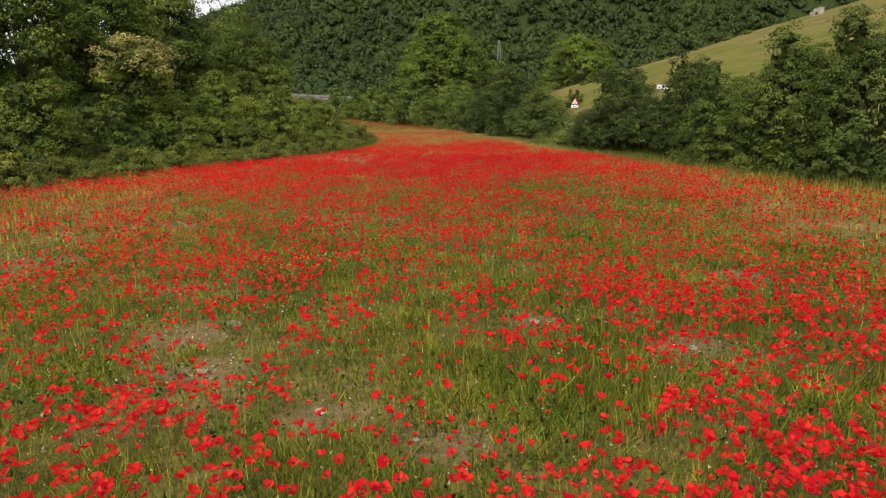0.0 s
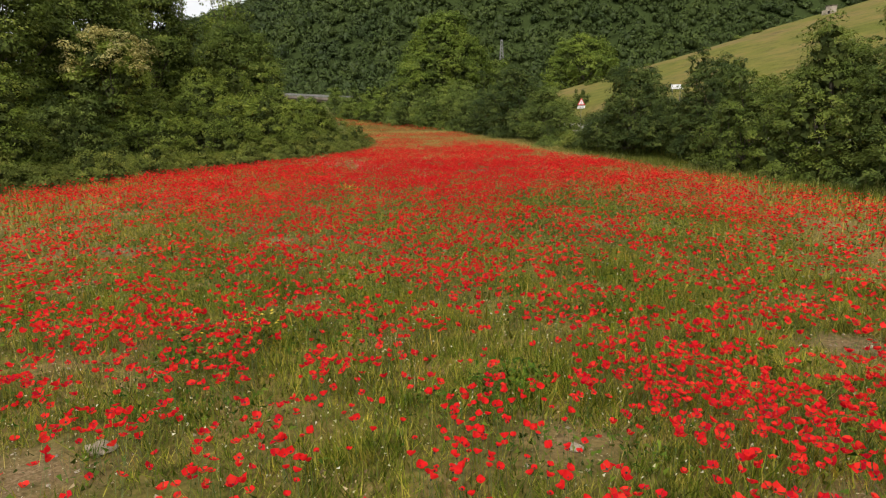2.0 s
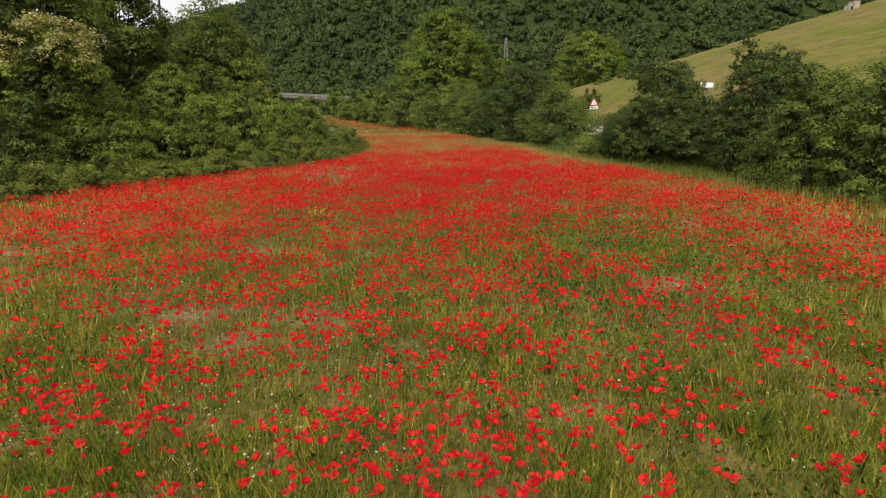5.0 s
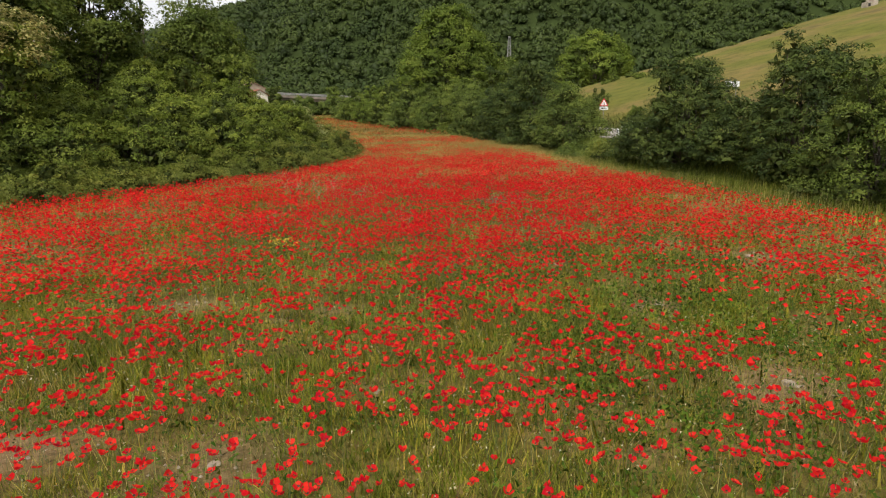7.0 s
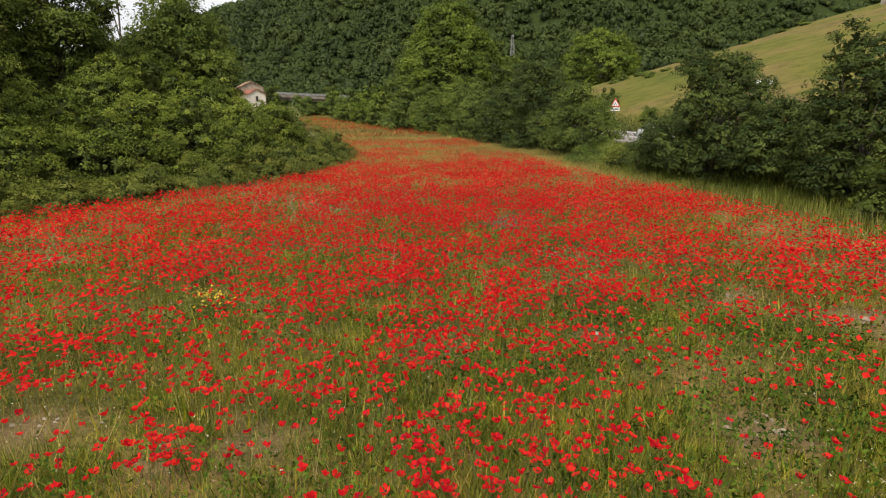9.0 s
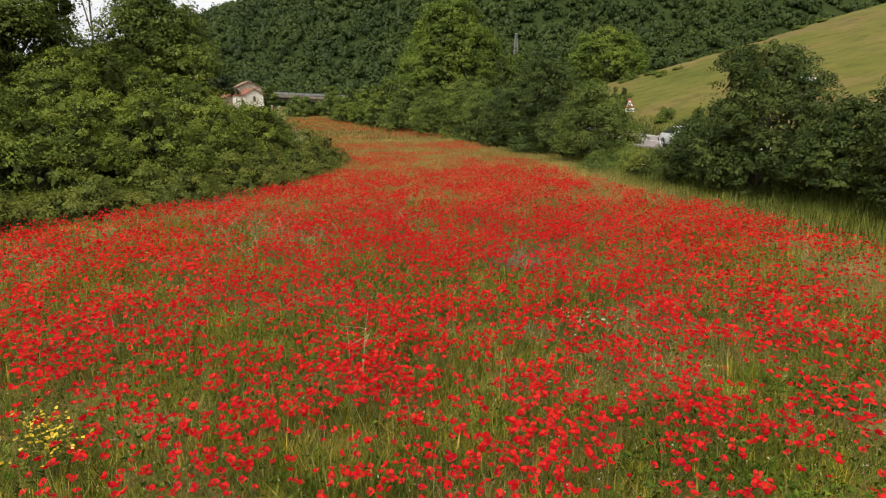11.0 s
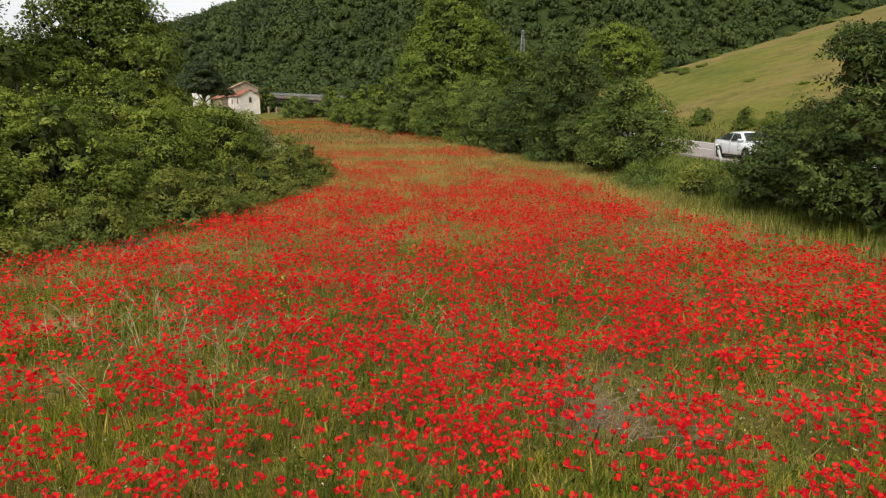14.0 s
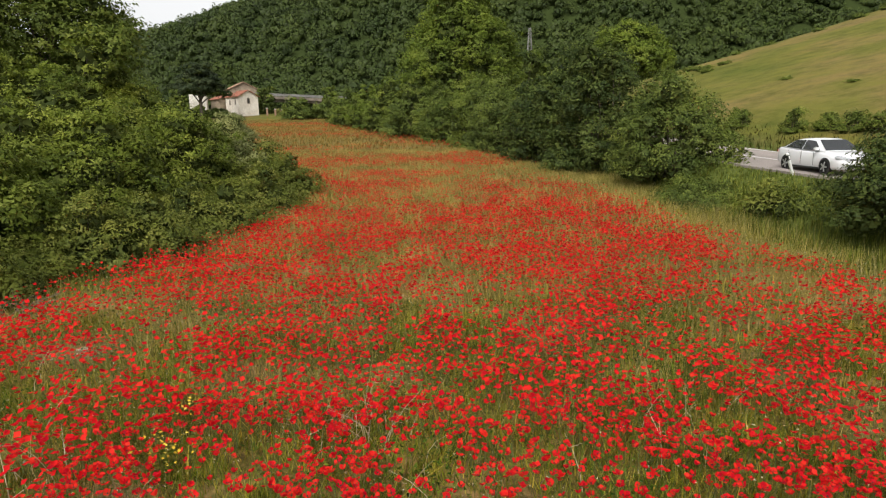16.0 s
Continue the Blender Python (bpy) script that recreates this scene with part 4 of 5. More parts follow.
def build_single_poppies(x, y):
    """The poppies nearest to the start of the flight, each with its petals, heart and stem."""
    kinds = []
    for k in range(7):
        ob = thing("poppy", pose(x[k], y[k], float(land(x[k], y[k])), 0, 0, 50 * k), "open bright red poppy on a thin hairy stem", "poppy", "poppies near the start")
        h, r, cup, tilt = 0.32 + 0.035 * k, 0.028 + 0.0022 * k, 0.6 + 0.09 * k, 10 + 5 * k
        bloom = pose(0.03, 0.02, h, tilt, 0, 0)
        for j in range(4):
            part("petal", poppy_petal(j * math.pi / 2, r, cup, j + 4 * k % 9), petal_red, ob).matrix_local = bloom
        bm = bmesh.new()
        bmesh.ops.create_cone(bm, cap_ends=True, segments=8, radius1=0.006, radius2=0.009, depth=0.014, matrix=Matrix.Translation((0, 0, 0.010)))
        part("heart", bm, poppy_heart, ob, "black heart").matrix_local = bloom
        co, f = tubes([[(0, 0, -0.02, 0.0025), (0.012, 0.0, h * 0.5, 0.0022), (0.03, 0.02, h, 0.002)]], 4)
        part("stem", mesh_of("stem", co, f, stem_green, True), stem_green, ob)
        kinds.append(ob)
    for i in range(7, len(x)):
        copy_thing(kinds[i % 7], pose(x[i], y[i], float(land(x[i], y[i])), 0, 0, 137.5 * i))


def build_poppies():
    x, y = scatter(600000, -26, 22, 3.0, 96, poppy_rule)
    single = (np.abs(x) < 1.35) & (y > 4.8) & (y < 9.6)
    build_single_poppies(x[single], y[single])
    x, y = x[~single], y[~single]
    z = land(x, y) + 0.30 + 0.26 * rng.random(len(x))
    near = (np.abs(x) < np.interp(y, (3, 20, 48), (6.0, 5.5, 4.5))) & (y < 46)
    r = 0.032 + 0.021 * rng.random(len(x))
    me, c, axis = petal_heads("poppy_heads", x[near], y[near], z[near], r[near], petal_red)
    tagged(new("poppy_flowers", me), "bright red open poppies on thin stems all over the field", "poppies", "", "stuff")
    me = leaves("poppy_hearts", c + axis * 0.012, axis, 0.55 * r[near], poppy_heart, 0.9, 4)
    tagged(new("poppy_hearts", me), "black hearts of the open poppies", "poppies", "", "stuff")
    far = ~near
    me = poppy_heads("poppy_heads", x[far], y[far], z[far], r[far] * 1.03, ((1.0, 0.5),), petal_red, 4)
    tagged(new("outer_poppy_flowers", me), "bright red poppies towards the edges of the field", "poppies", "", "stuff")
    rule = lambda x, y: step(right_x(y) - x, 3.0, 6.0) * in_field(x, y, 1.0) * np.clip(4.2 * fbm(x * 0.6, y, 11, 3) - 1.65, 0.06, 1) * np.interp(y, (84, 100, 118, 150, 212), (0.55, 0.55, 0.16, 0.12, 0.26))
    x2, y2 = scatter(230000, -62, 12, 84, 212, rule)
    me = poppy_heads("poppy_heads", x2, y2, land(x2, y2) + 0.25 + 0.25 * rng.random(len(x2)), 0.045 + 0.02 * rng.random(len(x2)), ((1.0, 0.5),), petal_red, 4)
    tagged(new("far_poppy_flowers", me), "sheet of red poppies at the far end of the field", "poppies", "", "stuff")
    n = (np.abs(x) < 7) & (y < 52)
    foot = np.stack([x[n] + 0.06 * rng.normal(size=n.sum()), y[n] + 0.06 * rng.normal(size=n.sum()), land(x[n], y[n])], 1)
    tip = np.stack([x[n], y[n], z[n]], 1)
    w = np.array((0.003, 0, 0))
    co = np.stack([foot - w, foot + w, tip], 1).reshape(-1, 3)
    tagged(new("poppy_stems", mesh_of("poppy_stems", co, np.arange(len(co)).reshape(-1, 3), stem_green)), "thin hairy green poppy stems", "stems", "", "stuff")


build_poppies()


# ---- buildings, bridge and pylon beyond the field ----
plaster = plain("cream_plaster", ((0.3, (0.62, 0.55, 0.46, 1)), (0.7, (0.80, 0.74, 0.66, 1))), 0.5, 0.9, 0.2, 0.3, 0.02)
old_plaster = plain("weathered_plaster", ((0.3, (0.42, 0.38, 0.32, 1)), (0.7, (0.74, 0.70, 0.63, 1))), 0.4, 0.9, 0.2, 0.4, 0.03)
stonework = plain("beige_stonework", ((0.3, (0.22, 0.17, 0.12, 1)), (0.7, (0.36, 0.29, 0.21, 1))), 0.6, 0.9, 0.2, 0.5, 0.05)
terracotta = plain("terracotta", ((0.3, (0.20, 0.080, 0.052, 1)), (0.7, (0.33, 0.140, 0.092, 1))), 0.8, 0.9, 0.2, 0.4, 0.03)
old_tile = plain("old_roof_tile", ((0.3, (0.22, 0.13, 0.085, 1)), (0.7, (0.34, 0.22, 0.15, 1))), 0.8, 0.9, 0.2, 0.4, 0.03)
window_dark = plain("dark_window", ((0.3, (0.02, 0.02, 0.022, 1)), (0.7, (0.05, 0.045, 0.04, 1))), 1.0, 0.3, 0.5, 0.0)
concrete = plain("concrete", ((0.3, (0.12, 0.100, 0.078, 1)), (0.7, (0.20, 0.165, 0.13, 1))), 0.4, 0.9, 0.3, 0.3, 0.02)
pale_concrete = plain("pale_concrete", ((0.3, (0.50, 0.48, 0.45, 1)), (0.7, (0.68, 0.66, 0.62, 1))), 0.4, 0.9, 0.3, 0.3, 0.02)
steel = plain("galvanised_steel", ((0.3, (0.13, 0.128, 0.122, 1)), (0.7, (0.22, 0.215, 0.205, 1))), 1.0, 0.75, 0.2, 0.0, 0.01)
# near-black colour for the shade inside openings, laid on closed walls
opening_shade = plain("shaded_opening", ((0.3, (0.02, 0.018, 0.015, 1)), (0.7, (0.04, 0.036, 0.03, 1))), 1.0, 0.9, 0.1, 0.0)


def gable_walls(w, d, h, rise, thick=0.35, openings=()):
    """Four walls with two gable ends; front at y = -d/2. Openings in the front: x, z, width, height."""
    bm = bmesh.new()
    for s in (-1, 1):
        box(bm, s * (w / 2 - thick / 2) - thick / 2, s * (w / 2 - thick / 2) + thick / 2, -d / 2 + thick, d / 2 - thick, -1.5, h)
    for y0 in (-d / 2, d / 2 - thick):
        outline = [(-w / 2, -1.5), (w / 2, -1.5), (w / 2, h), (0, h + rise), (-w / 2, h)]
        a = [bm.verts.new((x, y0, z)) for x, z in outline]
        b = [bm.verts.new((x, y0 + thick, z)) for x, z in outline]
        bm.faces.new(a)
        bm.faces.new(b[::-1])
        for i in range(5):
            j = (i + 1) % 5
            bm.faces.new((a[j], a[i], b[i], b[j]))
    bmesh.ops.recalc_face_normals(bm, faces=bm.faces)
    return bm


def roof_slope(w, d, h, rise, over, side, thick=0.16):
    """One slope of a gable roof, with rows of tile ridges running down it."""
    bm = bmesh.new()
    n = int((d + 2 * over) / 0.55)
    run = w / 2 + over
    drop = rise / (w / 2) * over
    for i in range(n):
        y0 = -d / 2 - over + i * (d + 2 * over) / n
        y1 = y0 + (d + 2 * over) / n
        ym = (y0 + y1) / 2
        prof = [(y0, 0.0), (ym, 0.09), (y1, 0.0)]
        for (ya, za), (yb, zb) in zip(prof, prof[1:]):
            a = [bm.verts.new(p) for p in ((0, ya, h + rise + 0.1 + za), (0, yb, h + rise + 0.1 + zb), (side * run, yb, h - drop + 0.1 + zb), (side * run, ya, h - drop + 0.1 + za))]
            b = [bm.verts.new((v.co.x, v.co.y, v.co.z - thick)) for v in a]
            bm.faces.new(a)
            bm.faces.new(b[::-1])
            for k in range(4):
                bm.faces.new((a[k], b[k], b[(k + 1) % 4], a[(k + 1) % 4]))
    bmesh.ops.recalc_face_normals(bm, faces=bm.faces)
    return bm


def window(house, x, y, z, w, h, arched, side=None):
    """A window set on a wall: a raised surround and a dark pane; side turns it to a side wall."""
    frame_bm, t = bmesh.new(), 0.12
    for x0, x1, z0, z1 in ((-w / 2 - t, -w / 2, 0, h), (w / 2, w / 2 + t, 0, h), (-w / 2 - t, w / 2 + t, h, h + t), (-w / 2 - 0.2, w / 2 + 0.2, -t, 0)):
        box(frame_bm, x0, x1, -0.06, 0.1, z0, z1)
    m = pose(x, y, z, 0, 0, side or 0)
    ob = part("window", frame_bm, stonework, house)
    ob.matrix_local = m
    pane = bmesh.new()
    box(pane, -w / 2, w / 2, -0.02, 0.06, 0, h)
    if arched:
        bmesh.ops.create_cone(pane, cap_ends=True, segments=16, radius1=w / 2, radius2=w / 2, depth=0.08, matrix=pose(0, 0.02, h + 0.1, 90, 0, 0))
    part("pane", pane, window_dark, ob)


def house(x, y, turn, w, d, h, rise, wall_mat, roof_mat, label, windows, base=None):
    z = float(land(x, y)) if base is None else base
    ob = thing("house", pose(x, y, z, 0, 0, turn), label, "house")
    part("wall", gable_walls(w, d, h, rise), wall_mat, ob)
    for s in (-1, 1):
        part("roof", roof_slope(w, d, h, rise, 0.5, s), roof_mat, ob, "tiled roof slope")
    for wx, wy, wz, ww, wh, arch, side in windows:
        window(ob, wx, wy, wz, ww, wh, arch, side)
    return ob


villa = house(-67.6, 233.2, 42, 6.3, 10.0, 5.1, 1.7, plaster, terracotta, "small cream plastered house with a red tiled roof", ((0, -5.0, 2.9, 0.7, 1.3, True, None), (-3.15, -2.6, 2.6, 0.6, 1.3, True, -90), (-3.15, 1.6, 2.6, 0.7, 1.3, False, -90)), 7.7)
bm = bmesh.new()
box(bm, -0.35, 0.35, -0.3, 0.3, 6.0, 7.6, 0.03)
box(bm, -0.45, 0.45, -0.4, 0.4, 7.6, 7.72, 0.02)
part("chimney", bm, stonework, villa).location = (-1.2, 2.5, 0)
house(-75.2, 238.5, 42, 6.0, 7.0, 4.6, 1.4, stonework, terracotta, "low stone wing with a red tiled roof behind the cream house", ((0, -3.5, 2.0, 0.8, 1.2, False, None),), 7.7)
house(-75.5, 256.0, 30, 9.0, 10.0, 7.0, 2.2, stonework, old_tile, "old beige stone farmhouse with a weathered tiled roof", ((-2.2, -5.0, 3.9, 0.8, 1.3, False, None), (2.2, -5.0, 3.9, 0.8, 1.3, False, None)), 9.2)


def ruin():
    ob = thing("ruined_house", pose(-81.5, 234.0, 8.2, 0, 0, 18), "roofless white plastered ruin beside the cream house", "house")
    bm = bmesh.new()
    for x0, x1, h in ((-2.6, -1.2, 5.6), (-1.2, 0.2, 5.0), (0.2, 1.3, 3.4), (1.3, 2.5, 5.2)):
        box(bm, x0, x1, -2.4, -2.0, -1.5, h, 0.05)
    box(bm, -2.6, -2.2, -2.0, 2.6, -1.5, 5.2, 0.05)
    box(bm, 2.1, 2.5, -2.0, 2.6, -1.5, 4.6, 0.05)
    box(bm, -2.2, 2.1, 2.2, 2.6, -1.5, 4.2, 0.05)
    part("wall", bm, old_plaster, ob)
    # the wall is solid; a dark panel paints the doorway's shade on it
    bm = bmesh.new()
    box(bm, 0.15, 1.1, -2.46, -2.41, 0.6, 2.6)
    part("doorway", bm, opening_shade, ob, "dark panel on the wall, painted as the shade of an open doorway")


ruin()


def gate_post(x, y, h):
    ob = thing("gate_post", pose(x, y, float(land(x, y))), "weathered brick gate post beside the house", "post", "gate posts")
    bm = bmesh.new()
    box(bm, -0.25, 0.25, -0.25, 0.25, -0.3, h, 0.03)
    part("shaft", bm, old_tile, ob)
    bm = bmesh.new()
    box(bm, -0.33, 0.33, -0.33, 0.33, h, h + 0.15, 0.02)
    part("cap", bm, pale_concrete, ob)


for x, h in ((-58.5, 2.2), (-56.0, 1.9), (-54.2, 1.7)):
    gate_post(x, 229.0, h)


def bridge():
    a, b = Vector((-76.0, 253.6, 14.4)), Vector((6.0, 247.0, 9.6))
    way = b - a
    length = way.length
    turn = Matrix.Translation(a) @ way.to_track_quat("X", "Z").to_matrix().to_4x4()
    ob = thing("road_bridge", turn, "long concrete road bridge with steel guard rails", "bridge")
    for name, y0, y1, z0, z1, mat in (("deck", -4, 4, -0.9, -0.35, concrete), ("edge_beam", -4.3, -4.0, -1.0, -0.1, concrete), ("edge_beam", 4.0, 4.3, -1.0, -0.1, concrete), ("girder", -3.2, -2.4, -1.9, -0.9, concrete), ("girder", 2.4, 3.2, -1.9, -0.9, concrete)):
        bm = bmesh.new()
        box(bm, 0, length, y0, y1, z0, z1, 0.03)
        part(name, bm, mat, ob)
    for y in (-4.15, 4.15):
        for z in (0.35, 0.75):
            bm = bmesh.new()
            box(bm, 0, length, y - 0.04, y + 0.04, z - 0.09, z + 0.09, 0.02)
            part("guard_rail", bm, steel, ob, "galvanised steel guard rail")
        k = 8.0
        while k < 78:
            bm = bmesh.new()
            box(bm, k - 0.05, k + 0.05, y - 0.05, y + 0.05, -0.1, 0.9)
            part("rail_post", bm, steel, ob)
            k += 2.5
    for k in (20, 42, 64):
        bm = bmesh.new()
        box(bm, k - 0.6, k + 0.6, -3.6, 3.6, -12, -1.9, 0.05)
        part("pier", bm, pale_concrete, ob)


bridge()


def pylon(x, y, h):
    ob = thing("lattice_pylon", pose(x, y, float(land(x, y))), "tall grey steel lattice pylon behind the hedge", "pylon")
    wide = lambda z: 1.15 * (1 - z / h) + 0.22
    for sx, sy in ((-1, -1), (1, -1), (1, 1), (-1, 1)):
        co, f = tubes([[(sx * wide(z) , sy * wide(z), z, 0.13) for z in (-0.3, h * 0.35, h * 0.7, h)]], 4)
        part("leg", mesh_of("leg", co, f, steel), steel, ob)
    z, k = 0.5, 0
    while z < h - 1.2:
        z1 = z + 1.9 * wide(z) / 1.6 + 0.5
        for sx, sy, tx, ty in ((-1, -1, 1, -1), (1, -1, 1, 1), (1, 1, -1, 1), (-1, 1, -1, -1)):
            if k % 2:
                sx, sy, tx, ty = tx, ty, sx, sy
            co, f = tubes([[(sx * wide(z), sy * wide(z), z, 0.07), (tx * wide(z1), ty * wide(z1), z1, 0.07)]], 4)
            part("brace", mesh_of("brace", co, f, steel), steel, ob)
        z, k = z1, k + 1
    bm = bmesh.new()
    box(bm, -0.35, 0.35, -0.35, 0.35, h - 0.1, h + 0.3, 0.05)
    part("cap", bm, steel, ob)


pylon(18.9, 205.0, 21.0)

flat = []
rc = np.random.default_rng(44)
for k in range(16):
    f = k / 15
    r = 8.4 * (1 - 0.55 * f)
    a = k * 2.4
    flat.append((math.cos(a) * r * 0.55, math.sin(a) * r * 0.55, 7.2 + 7.6 * f + rc.random(), r * 0.5, r * 0.5, 0.7))
tree("cedar", -73.6, 216.0, flat, 0.5, 15000, 0.5, leaf_pine, "dark spreading cedar with layered flat branches beside the house", 45, 0.5, 0.7, "tree", 0.6, "", 40, 6.0)
for i, (x, y, w, h) in enumerate(((-37.0, 219, 4.5, 8.0), (-62.5, 240, 6, 8.0), (-52.0, 241, 5, 4.0), (-88, 236, 8, 7), (-94, 226, 10, 9), (-71.5, 224.5, 5, 2.2), (-78.0, 226.0, 6, 2.6))):
    bush("yard_bush", x, y, w, w, h, 6000, 0.5, leaf_dark if i % 2 else leaf_tree, "green bush in the yard by the house", 400 + i, 10, 0.5, 50 * i, "bush", 0.8, "bushes by the house")


# ---- along the road and on the hill ----
sign_white = plain("sign_white", ((0.3, (0.68, 0.68, 0.66, 1)), (0.7, (0.80, 0.80, 0.78, 1))), 3.0, 0.5, 0.4, 0.0)
sign_red = plain("sign_red", ((0.3, (0.42, 0.03, 0.03, 1)), (0.7, (0.55, 0.05, 0.04, 1))), 3.0, 0.5, 0.4, 0.0)
sign_black = plain("sign_black", ((0.3, (0.02, 0.02, 0.02, 1)), (0.7, (0.04, 0.04, 0.04, 1))), 3.0, 0.5, 0.4, 0.0)


def triangle(side, thick, y):
    bm = bmesh.new()
    h = side * 0.866
    pts = [(-side / 2, -h / 3), (side / 2, -h / 3), (0, 2 * h / 3)]
    a = [bm.verts.new((x, y, z)) for x, z in pts]
    b = [bm.verts.new((x, y + thick, z)) for x, z in pts]
    bm.faces.new(a)
    bm.faces.new(b[::-1])
    for i in range(3):
        bm.faces.new((a[(i + 1) % 3], a[i], b[i], b[(i + 1) % 3]))
    bmesh.ops.bevel(bm, geom=[e for e in bm.edges if abs(e.verts[0].co.y - e.verts[1].co.y) > thick / 2], offset=side * 0.05, segments=3, affect="EDGES")
    bmesh.ops.recalc_face_normals(bm, faces=bm.faces)
    return bm


def warning_sign(x, y):
    z = float(land(x, y))
    ob = thing("warning_sign", pose(x, y, z, 0, 0, 6), "triangular red and white warning sign with a white plate below", "road sign")
    top = 5.42 - z
    co, f = tubes([[(0, 0.05, -0.3, 0.03), (0, 0.05, top + 0.4, 0.03)]], 8)
    part("pole", mesh_of("pole", co, f, steel, True), steel, ob)
    board = part("board", triangle(1.12, 0.03, 0), sign_red, ob, "red bordered triangle")
    board.location = (0, 0, top)
    part("field", triangle(0.76, 0.006, -0.008), sign_white, board, "white field")
    for dx, dz, w, h in ((-0.10, -0.10, 0.07, 0.20), (0.10, -0.10, 0.07, 0.20), (0, 0.10, 0.10, 0.16)):
        bm = bmesh.new()
        box(bm, dx - w / 2, dx + w / 2, -0.016, -0.010, dz - h / 2, dz + h / 2)
        part("symbol", bm, sign_black, board, "dark symbol")
    plate = bmesh.new()
    box(plate, -0.52, 0.52, 0, 0.025, top - 0.75, top - 0.40, 0.006)
    plate = part("plate", plate, sign_white, ob, "white plate with unreadable lettering")
    for dz in (-0.52, -0.63):
        bm = bmesh.new()
        box(bm, -0.36, 0.36, -0.005, -0.001, top + dz - 0.03, top + dz + 0.02)
        part("lettering", bm, sign_black, plate)


warning_sign(18.95, 88.8)


def direction_sign(x, y, zc):
    z = float(land(x, y))
    ob = thing("direction_sign", pose(x, y, z, 0, 0, 12), "plain white rectangular road sign on two posts", "road sign")
    for px in (-0.4, 0.4):
        co, f = tubes([[(px, 0.05, -0.3, 0.03), (px, 0.05, zc - z + 0.15, 0.03)]], 8)
        part("post", mesh_of("post", co, f, steel, True), steel, ob)
    bm = bmesh.new()
    box(bm, -0.62, 0.62, 0, 0.03, zc - z - 0.2, zc - z + 0.2, 0.01)
    part("panel", bm, sign_white, ob)


direction_sign(21.6, 61.4, 6.05)


def delineator(x, y, lean):
    z = float(land(x, y))
    ob = thing("roadside_post", pose(x, y, z, 0, lean, 20), "leaning white roadside marker post with a black band", "post", "roadside posts")
    bm = bmesh.new()
    box(bm, -0.06, 0.06, -0.05, 0.05, -0.2, 1.05, 0.02)
    shaft = part("shaft", bm, sign_white, ob)
    bm = bmesh.new()
    box(bm, -0.066, 0.066, -0.056, 0.056, 0.72, 1.0, 0.02)
    band = part("band", bm, sign_black, shaft, "black band")
    bm = bmesh.new()
    box(bm, -0.03, 0.03, -0.064, -0.054, 0.78, 0.94, 0.004)
    part("reflector", bm, sign_white, ob, "pale reflector")


delineator(14.62, 65.2, -25)


hut_wall = plain("hut_plaster", ((0.3, (0.24, 0.20, 0.15, 1)), (0.7, (0.42, 0.36, 0.29, 1))), 1.2, 0.9, 0.2, 0.4, 0.02)


def hut(x, y):
    ob = thing("stone_hut", pose(x, y, float(land(x, y)) - 0.1, 0, 0, 10), "small grey-beige stone hut on the hill's crest", "hut")
    bm = bmesh.new()
    box(bm, -0.1, 1.2, -0.8, 0.8, -0.5, 1.6, 0.05)
    part("wall", bm, hut_wall, ob)
    bm = bmesh.new()
    box(bm, -0.2, 1.3, -0.9, 0.9, 1.6, 1.74, 0.03)
    part("roof", bm, concrete, ob, "flat concrete roof")
    bm = bmesh.new()
    box(bm, -1.0, -0.1, -0.7, 0.7, -0.5, 0.8, 0.05)
    part("annex", bm, hut_wall, ob)
    # dark panel on the annex front, painting the shade of an opening
    bm = bmesh.new()
    box(bm, -0.8, -0.3, -0.74, -0.69, 0.0, 0.55)
    part("opening", bm, opening_shade, ob, "dark panel on the wall, painted as the shade of an opening")


hut(79.4, 136.0)
for i, (x, y, w, h) in enumerate(((22.7, 88.6, 1.9, 1.1), (23.6, 82.3, 1.6, 1.6), (24.9, 80.4, 1.5, 1.1), (25.3, 78.6, 1.9, 1.4), (25.9, 76.6, 2.0, 1.3), (22.4, 105.2, 3.6, 2.6), (32.1, 135.0, 2.4, 1.5), (36.0, 131.0, 3.0, 0.5), (63.6, 141.2, 3.0, 0.6), (30.4, 134.0, 1.6, 1.0), (23.3, 90.2, 2.2, 1.2), (35.5, 134.0, 3.2, 0.5), (34.7, 126.5, 2.2, 0.5), (38.4, 130.0, 2.6, 0.4), (32.5, 101.4, 0.9, 0.22), (33.3, 92.0, 0.8, 0.22), (55.8, 138.0, 2.0, 0.5), (68.6, 142.5, 2.6, 0.7), (50.0, 141.0, 1.6, 0.6), (44.5, 140.5, 1.4, 0.5))):
    bush("hill_shrub", x, y, w, w * 0.8, h, 3000, 0.12, leaf_tree, "small dark green shrub on the grassy hillside", 430 + i, 8, 0.25, 77 * i, "bush", 0.8, "shrubs on the hillside")


# ---- car ----
car_paint, cn, cl, cb = material("white_car_paint", 0.25, 0.5)
cb.inputs["Base Color"].default_value, cb.inputs["Coat Weight"].default_value = (0.78, 0.79, 0.80, 1), 0.6
bumped(cn, cl, cb, noise_at(cn, cl, 3.0), 0.02, 0.002)
car_glass, gn, gl, gb = material("tinted_glass", 0.06, 0.6)
gl.new(ramp(gn, gl, noise_at(gn, gl, 2.0), ((0.3, (0.020, 0.022, 0.024, 1)), (0.7, (0.035, 0.038, 0.040, 1)))), gb.inputs["Base Color"])
tyre_black = plain("tyre", ((0.3, (0.012, 0.012, 0.012, 1)), (0.7, (0.025, 0.025, 0.025, 1))), 4.0, 0.85, 0.2, 0.2, 0.004)
